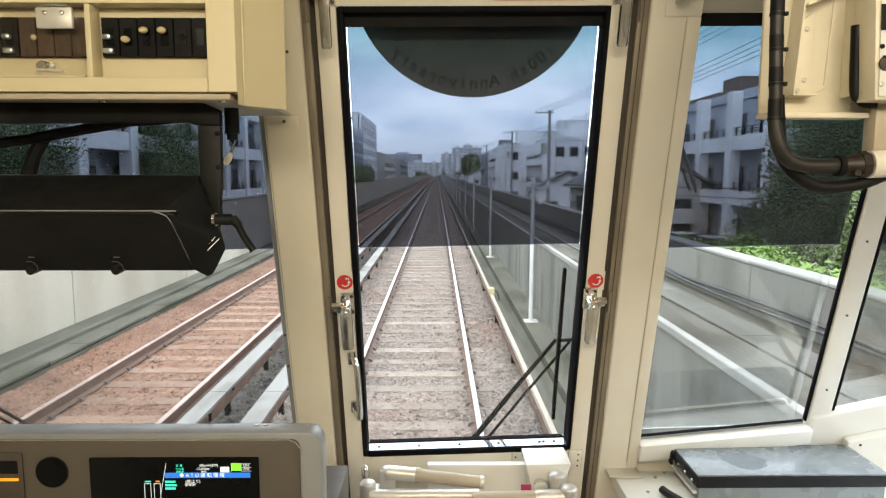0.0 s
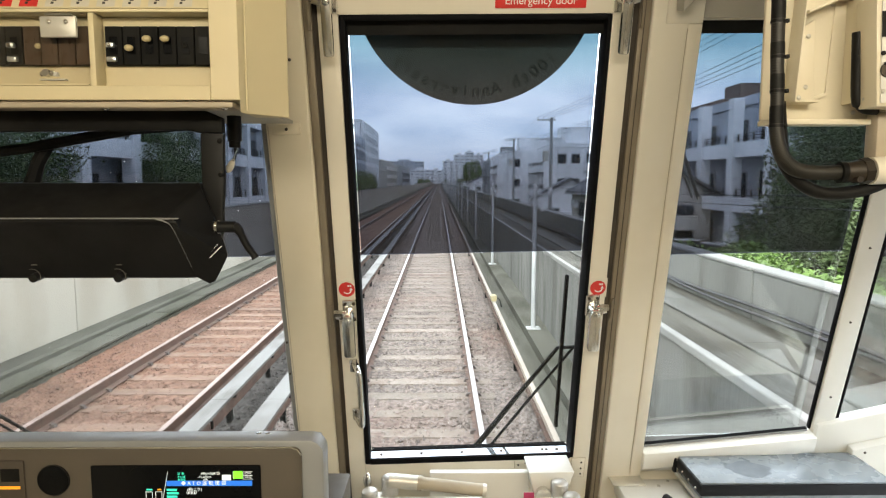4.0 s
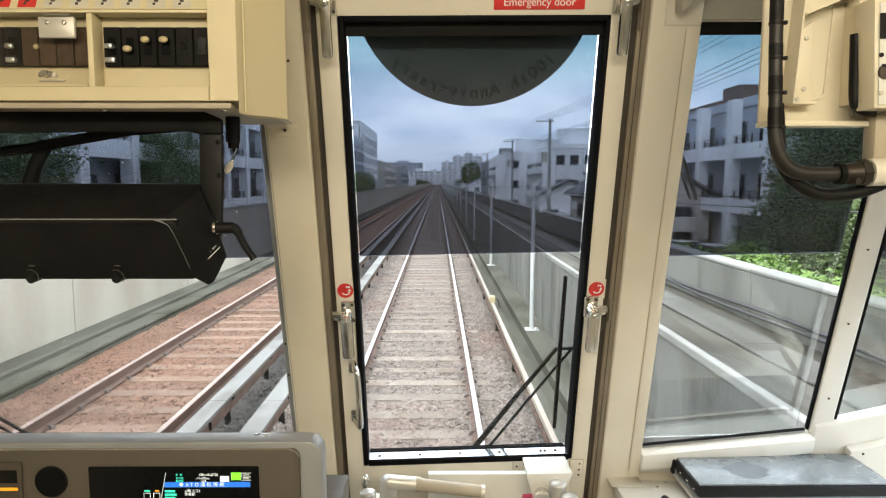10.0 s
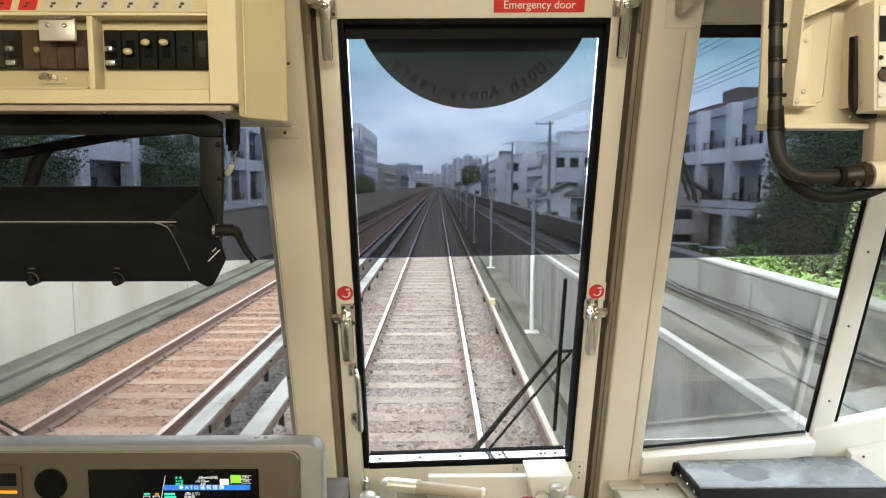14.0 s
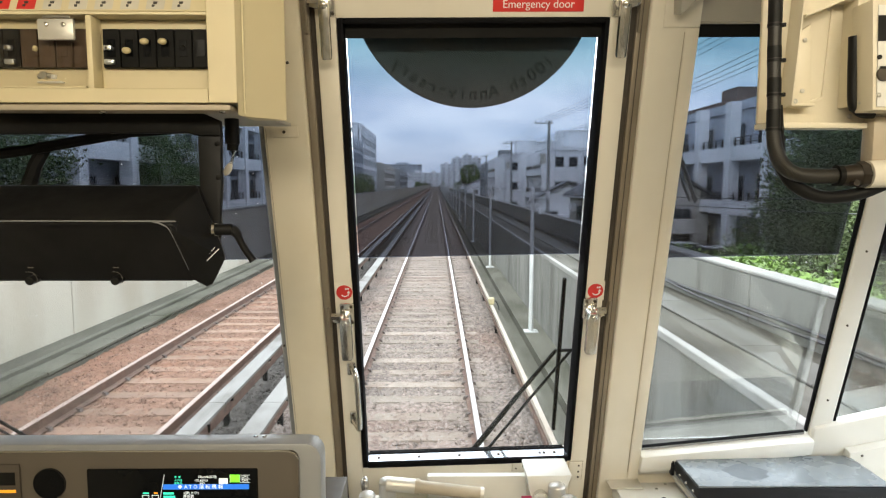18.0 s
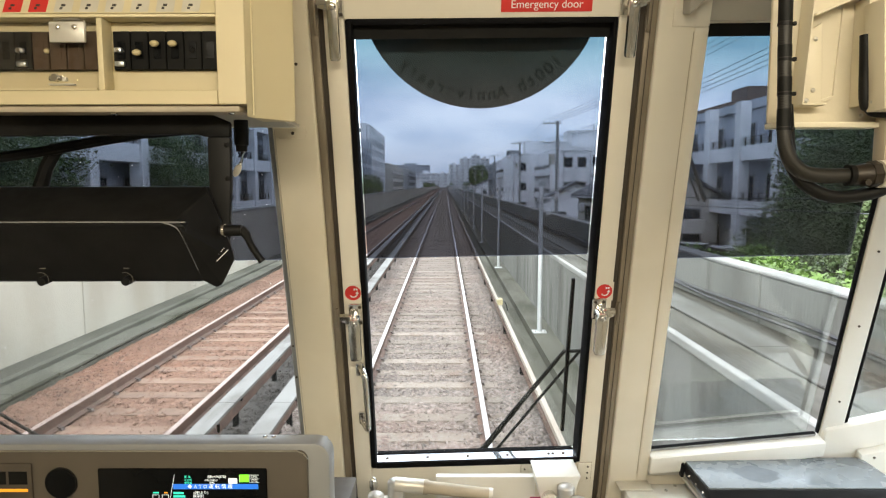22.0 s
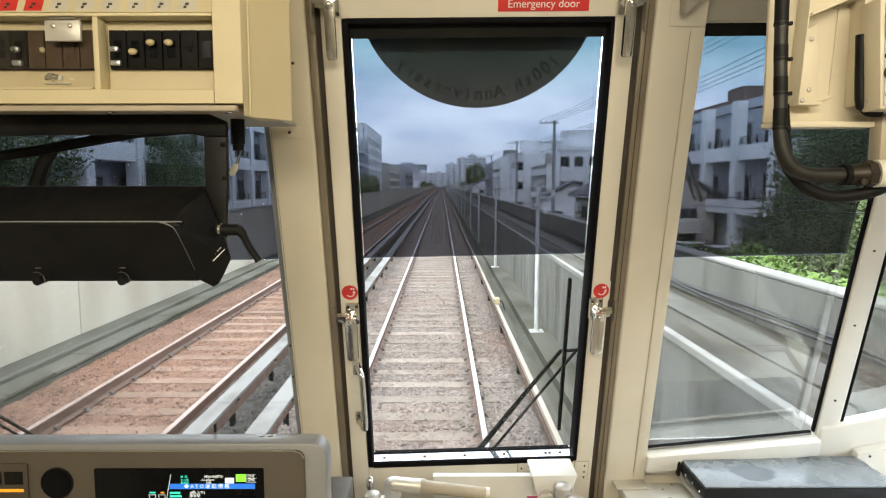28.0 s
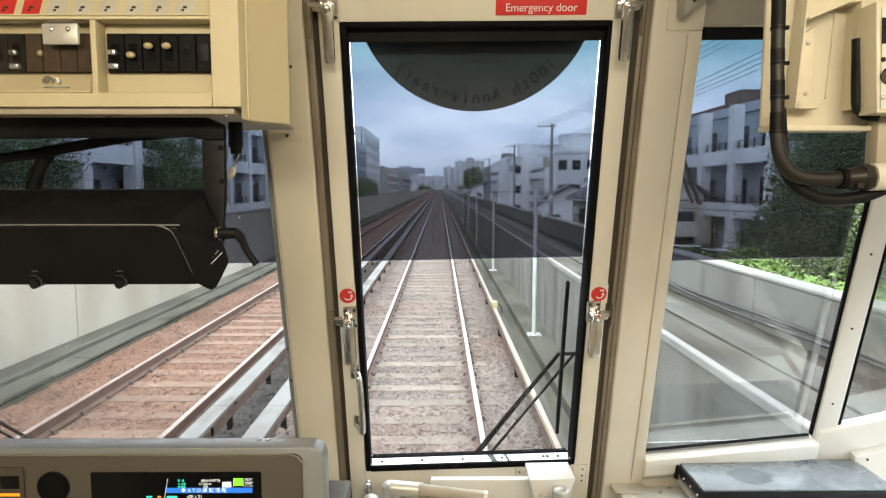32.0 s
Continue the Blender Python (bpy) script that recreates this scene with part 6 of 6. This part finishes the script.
    for s in range(storeys):
        for k in range(end_windows):
            o = new("window", ew); o.parent = t
            o.location = (-hx + (0.9 if face < 0 and 40 < y0 < 200 else 2.0) * hx * (k + 0.5) / end_windows, -hy, s * sh + 1.0)
            c = new("pane", eg); c.parent = o
    return t


def estate_block(x0, x1, y0, storeys, wall, label):
    """A far block whose galleries look down the line."""
    t = thing("estate_block", ((x0 + x1) / 2, y0, GROUND), label, "building", "distant estate")
    hx, sh = (x1 - x0) / 2, 3.0
    h = storeys * sh
    part("wall", box(B(), -hx, hx, 0.0, 14.0, -0.3, h), wall, t, smooth=False)
    rf = part("roof", box(B(), -hx - 0.2, hx + 0.2, -0.6, 14.2, h + 0.01, h + 0.7), wall, t, smooth=False)
    part("roof_house", box(B(), -hx * 0.35, hx * 0.3, 3.0, 9.0, h + 0.7, h + 2.8), wall, rf, smooth=False)
    gal = mesh_of(box(B(), -hx + 0.2, hx - 0.2, -0.8, -0.65, 0.0, 1.15), "gallery_parapet", wall, False)
    slab = mesh_of(box(B(), -hx + 0.2, hx - 0.2, -0.8, -0.01, -0.2, -0.01), "gallery_floor", wall, False)
    w = mesh_of(box(B(), -1.1, 1.1, -0.09, -0.01, 0.9, 2.3), "window", FARGLASS, False)
    fin = mesh_of(box(B(), -0.12, 0.12, -0.85, -0.01, 0.0, h), "fin_wall", wall, False)
    n = max(2, int(2 * hx / 4.6))
    for s in range(storeys):
        for nm, me in (("gallery_parapet", gal), ("gallery_floor", slab)):
            o = new(nm, me); o.parent = t; o.location.z = s * sh + 0.3
        for k in range(n):
            o = new("window", w); o.parent = t; o.location = (-hx + 2 * hx * (k + 0.5) / n, 0, s * sh + 0.35)
    for k in range(n + 1):
        o = new("fin_wall", fin); o.parent = t; o.location.x = -hx + 0.2 + (2 * hx - 0.4) * k / n
    return t


def gable_house(x, y, w, d, eave, ridge, wall, roof_m, label, along="y", turn=0.0, group="houses"):
    t = thing("house", pose(x, y, GROUND, 0, 0, turn), label, "house", group)
    b = B(); prism(b, [(-w / 2, -0.2), (w / 2, -0.2), (w / 2, eave), (0, ridge), (-w / 2, eave)], "y", -d / 2, d / 2)
    part("wall", b, wall, t, smooth=False)
    sl = (ridge - eave) / (w / 2)
    for s in (-1, 1):
        b = B(); prism(b, [(0, ridge + 0.02), (s * (w / 2 + 0.45), eave - 0.45 * sl + 0.02), (s * (w / 2 + 0.45), eave - 0.45 * sl + 0.20), (0, ridge + 0.22)], "y", -d / 2 - 0.4, d / 2 + 0.4)
        part("roof_slope", b, roof_m, t, smooth=False)
    for xx in (-w * 0.24, w * 0.24):
        for z in (0.9, eave - 1.9):
            wd = part("window", box(B(), xx - 0.6, xx + 0.6, -d / 2 - 0.04, -d / 2, z, z + 1.1), SASH, t, smooth=False)
            part("pane", box(B(), xx - 0.52, xx - 0.03, -d / 2 - 0.055, -d / 2 - 0.041, z + 0.08, z + 1.02), WINDOWG, wd, smooth=False)
            part("pane", box(B(), xx + 0.03, xx + 0.52, -d / 2 - 0.055, -d / 2 - 0.041, z + 0.08, z + 1.02), WINDOWG, wd, smooth=False)
    for s in (-1, 1):
        for yy in (-d * 0.28, d * 0.12):
            for z in (0.9, eave - 1.9):
                x0, x1 = sorted((s * (w / 2 + 0.001), s * (w / 2 + 0.05)))
                wd = part("window", box(B(), x0, x1, yy, yy + 1.5, z, z + 1.1), SASH, t, smooth=False)
                x0, x1 = sorted((s * (w / 2 + 0.051), s * (w / 2 + 0.06)))
                part("pane", box(B(), x0, x1, yy + 0.08, yy + 0.72, z + 0.08, z + 1.02), WINDOWG, wd, smooth=False)
                part("pane", box(B(), x0, x1, yy + 0.78, yy + 1.42, z + 0.08, z + 1.02), WINDOWG, wd, smooth=False)
        part("gutter", cyl(B(), (s * (w / 2 + 0.46), -d / 2 - 0.4, eave - 0.42 * sl), (s * (w / 2 + 0.46), d / 2 + 0.4, eave - 0.42 * sl), 0.06, seg=8), SASH, t)
    part("air_conditioner", box(B(), -w / 2 - 0.36, -w / 2 - 0.02, d * 0.3, d * 0.3 + 0.8, 2.9, 3.5, 0.02, 1), W_WHITE, t, smooth=False)
    part("balcony", box(B(), -w * 0.3, w * 0.3, -d / 2 - 1.0, -d / 2 - 0.06, eave * 0.5 - 0.3, eave * 0.5 + 0.6, 0.02, 1), wall, t, smooth=False)
    return t


def buildings():
    # left of the line
    slab_block("apartment_block", -26, -15.0, 17, 66, 4, 2.95, W_BLUE, "blue-grey apartment block with white columns and balconies", 1, 4.1, W_WHITE, BLACKM)
    slab_block("apartment_block", -33, -19.5, 120, 164, 5, 3.0, W_GREY, "five-storey grey block of flats with balconies by the line", 1, 4.4, W_BLUE, BLACKM, roof_boxes=1, end_windows=3)
    slab_block("apartment_tower", -38, -21.5, 182, 226, 7, 3.05, W_WHITE, "seven-storey pale slab of flats by the line", 1, 4.0, W_WHITE, None, roof_boxes=2, end_windows=4, deep=0.9)
    slab_block("apartment_block", -33, -19.5, 232, 290, 4, 3.0, W_BEIGE, "four-storey beige block of flats", 1, 5.0, None, None)
    slab_block("apartment_block", -32, -18, 305, 380, 4, 3.0, W_GREY, "four-storey grey block of flats", 1, 6.0, None, None)
    slab_block("warehouse", -24, -16, 400, 450, 2, 3.4, W_WHITE, "white low warehouse by the line", 1, 10.0, None, None, roof_boxes=0)
    # distant stepped housing estate, walls chosen pale to stand in for haze
    for x0, x1, y0, n, m, lab in ((-54, -15, 660, 8, W_BLUE, "long grey distant block of flats"), (-46, -26, 600, 4, W_WHITE, "low white distant housing terrace"), (-27, -8, 610, 5, W_WHITE, "pale distant terrace of flats"), (-9, 4, 620, 5, W_WHITE, "pale distant terrace of flats"),
                                  (4, 15, 640, 8, W_WHITE, "pale stepped distant block of flats"), (15, 26, 644, 10, W_WHITE, "tall pale stepped distant block"), (26, 35, 648, 11, W_WHITE, "tallest pale distant block of flats"), (35, 44, 644, 10, W_WHITE, "tall pale shouldered distant block"),
                                  (44, 53, 640, 8, W_WHITE, "pale outer distant block of flats"), (56, 86, 700, 5, W_BLUE, "low grey distant block of flats")):
        estate_block(x0, x1, y0, n, m, lab)
    # right of the line
    gable_house(14.2, 46.0, 6.6, 9.0, 4.2, 6.0, W_BEIGE, ROOF, "beige two-storey gabled house with a balcony", turn=4)
    gable_house(12.2, 60.0, 6.0, 7.5, 3.4, 5.0, W_WHITE, ROOF, "white low house with a pitched roof", turn=-8)
    slab_block("apartment_block", 14.5, 22, 80, 94, 3, 3.0, W_WHITE, "white flat-roofed three-storey flats with deep balconies", -1, 3.5, None, BLACKM, end_windows=4, deep=1.4)
    slab_block("apartment_block", 10.5, 18, 100, 114, 3, 3.0, W_WHITE, "white three-storey flats with balconies", -1, 4.0, None, BLACKM, end_windows=2)
    slab_block("apartment_block", 10.5, 16, 122, 134, 3, 2.9, W_GREY, "dark grey three-storey block of flats", -1, 4.0, None, None, end_windows=2)
    slab_block("apartment_block", 19.5, 29, 116, 134, 4, 3.0, W_WHITE, "white four-storey flats behind the houses", -1, 4.5, None, None, end_windows=4)
    gable_house(10.5, 146, 7, 9, 4.5, 6.2, W_WHITE, ROOF, "white house with a dark roof")
    slab_block("apartment_block", 15, 24, 160, 180, 3, 3.0, W_BEIGE, "beige three-storey block of flats", -1, 5.0, None, None)
    gable_house(18, 196, 8, 10, 5.0, 7.0, W_WHITE, ROOF, "white gabled two-storey house")
    slab_block("apartment_block", 20, 30, 214, 240, 3, 3.0, W_WHITE, "white three-storey flats further on", -1, 5.0, None, None)
    slab_block("apartment_block", 26, 38, 262, 290, 4, 3.0, W_GREY, "grey four-storey flats further on", -1, 5.5, None, None)
    gable_house(31, 310, 9, 10, 5.0, 7.4, W_WHITE, ROOF, "white house beyond the flats")
    slab_block("apartment_block", 32, 46, 340, 375, 3, 3.0, W_WHITE, "pale flats near the bend", -1, 6.0, None, None)
    slab_block("apartment_block", 42, 58, 430, 470, 3, 3.0, W_GREY, "grey flats near the bend", -1, 7.0, None, None)
    slab_block("apartment_block", 27, 38, 62, 84, 4, 3.0, W_BROWN, "brown flats further behind the car park", -1, 4.5, None, None, end_windows=3)
    slab_block("apartment_block", 18.5, 29, 29, 51, 3, 3.1, W_BLUE, "blue-grey flats with white balconies behind the car park", -1, 4.4, W_WHITE, BLACKM, end_windows=3)


def utility_pole(x, y, top, label, arms=2):
    t = thing("utility_pole", (x, y, GROUND), label, "utility pole", "utility poles")
    h = top - GROUND
    part("shaft", cyl(B(), (0, 0, -0.2), (0, 0, h), 0.17, 0.11, 12), POLEC, t)
    for k in range(arms):
        z = h - 0.25 - k * 1.5
        a = part("cross_arm", box(B(), -1.15, 0.35 + 0.5 * k, -0.05, 0.05, z, z + 0.1), POLEM, t)
        for q in range(4):
            part("insulator", cyl(B(), (-1.05 + q * 0.42, 0, z + 0.1), (-1.05 + q * 0.42, 0, z + 0.32), 0.05, 0.035, 8), INSUL, a)
    part("transformer", cyl(B(), (-0.42, 0, h - 3.4), (-0.42, 0, h - 2.6), 0.24, seg=14), GREYPAINT, t)
    return t


def wires():
    P = [(9.2, 52.0, 7.6), (9.9, 84, 8.0), (10.0, 128, 8.2), (11.0, 186, 8.6), (12.0, 250, 8.8)]
    for k, (x, y, z) in enumerate(P):
        utility_pole(x, y, z, "concrete utility pole with cross arms and insulators")
    run = [(12.5, 16.0, 9.0)] + P
    for q in range(4):
        for lvl in range(2):
            w = thing("overhead_wire", (0, 0, 0), "overhead power line sagging between utility poles", "wire", "overhead wires")
            pts = []
            for a, b in zip(run, run[1:]):
                for k in range(8):
                    s = k / 8
                    pts.append((a[0] + (b[0] - a[0]) * s - 1.05 + q * 0.42, a[1] + (b[1] - a[1]) * s, a[2] + (b[2] - a[2]) * s + 0.05 - 1.5 * lvl - 0.5 * 4 * s * (1 - s)))
            part("wire", tube(B(), pts, 0.012, 4), WIREM, w)


# ---- cars ----
def car(x, y, turn, paint, label, van=False):
    t = thing("parked_car", pose(x, y, GROUND + 0.03, 0, 0, turn), label, "car", "parked cars")
    L, H = (4.3, 1.75) if van else (4.4, 1.45)
    if van:
        body = [(-2.1, 0.28), (2.1, 0.28), (2.15, 0.75), (1.75, 0.95), (1.05, 1.05), (-2.1, 1.05)]
        cab = [(-2.05, 1.04), (1.15, 1.04), (0.55, 1.72), (-1.85, 1.75)]
    else:
        body = [(-2.15, 0.28), (2.15, 0.28), (2.2, 0.62), (1.9, 0.78), (0.95, 0.92), (-1.5, 0.95), (-2.15, 0.88)]
        cab = [(-1.6, 0.93), (1.05, 0.90), (0.35, 1.42), (-0.95, 1.44)]
    b = B(); prism(b, body, "x", -0.84, 0.84, 0.05)
    part("body", b, paint, t)
    b = B(); prism(b, cab, "x", -0.72, 0.72, 0.04)
    part("glasshouse", b, CARGLASS, t, "dark windows")
    b = B(); prism(b, [(p[0] * 0.86, H - 0.06 + 0.05 * k) for k, p in ((0, cab[0]), (0, cab[2]), (1, cab[2]), (1, cab[0]))] if van else [(-0.98, 1.41), (0.38, 1.40), (0.33, 1.46), (-0.93, 1.47)], "x", -0.70, 0.70, 0.01)
    part("roof_panel", b, paint, t)
    for yy in (-1.35, 1.35):
        for xx in (-0.78, 0.78):
            wl2 = part("wheel", cyl(B(), (xx - 0.09, yy, 0.31), (xx + 0.09, yy, 0.31), 0.31, seg=20), TYRE, t)
            part("rim", cyl(B(), (xx - 0.10, yy, 0.31), (xx + 0.10, yy, 0.31), 0.19, seg=16), SASH, wl2)
    for xx in (-0.62, 0.62):
        part("headlight", box(B(), xx - 0.17, xx + 0.17, 2.08, 2.19, 0.62, 0.74, 0.02), INSUL, t)
        part("tail_light", box(B(), xx - 0.14, xx + 0.14, -2.20, -2.12, 0.70, 0.86, 0.02), LAMPRED, t)
    return t


def car_park():
    car(15.2, 25.0, 60, CARWHITE, "white saloon parked on the car park")
    car(14.6, 33.0, 5, CARWHITE, "white van parked on the car park", True)
    car(17.2, 28.0, 85, CARDARK, "dark saloon parked on the car park")
    car(14.8, 38.5, 4, CARWHITE, "white saloon at the end of the car park")
    car(15.6, 20.4, 70, CARWHITE, "white van parked by the trees", True)
    f = thing("car_park_fence", (13.2, 0, GROUND), "white metal fence of the car park", "fence")
    post = mesh_of(box(B(), -0.03, 0.03, -0.03, 0.03, 0, 1.1), "post", INSUL, False)
    slat = mesh_of(box(B(), -0.015, 0.015, 0.06, 2.0, 0, 0.05), "rail", INSUL, False)
    for k in range(15):
        o = new("post", post); o.parent = f; o.location.y = 5 + 2 * k
        for z in (0.35, 0.7, 1.02):
            o = new("rail", slat); o.parent = f; o.location = (0, 5 + 2 * k, z)


TRACK = track(OWN, "railway track with polished rails on pale concrete sleepers", -60, RAILTOP)
TRACK2 = track(OTHER, "parallel railway track with rust-stained ballast", -60, RAILDULL)
for build in (walls, cover_boards, ballast, line_poles, duct_boxes, ground, buildings, wires, greenery, car_park):
    build()
sleepers(TRACK, 3.2, 130, 0.62)
sleepers(TRACK2, 3.4, 130, 0.62, SLEEPERL)
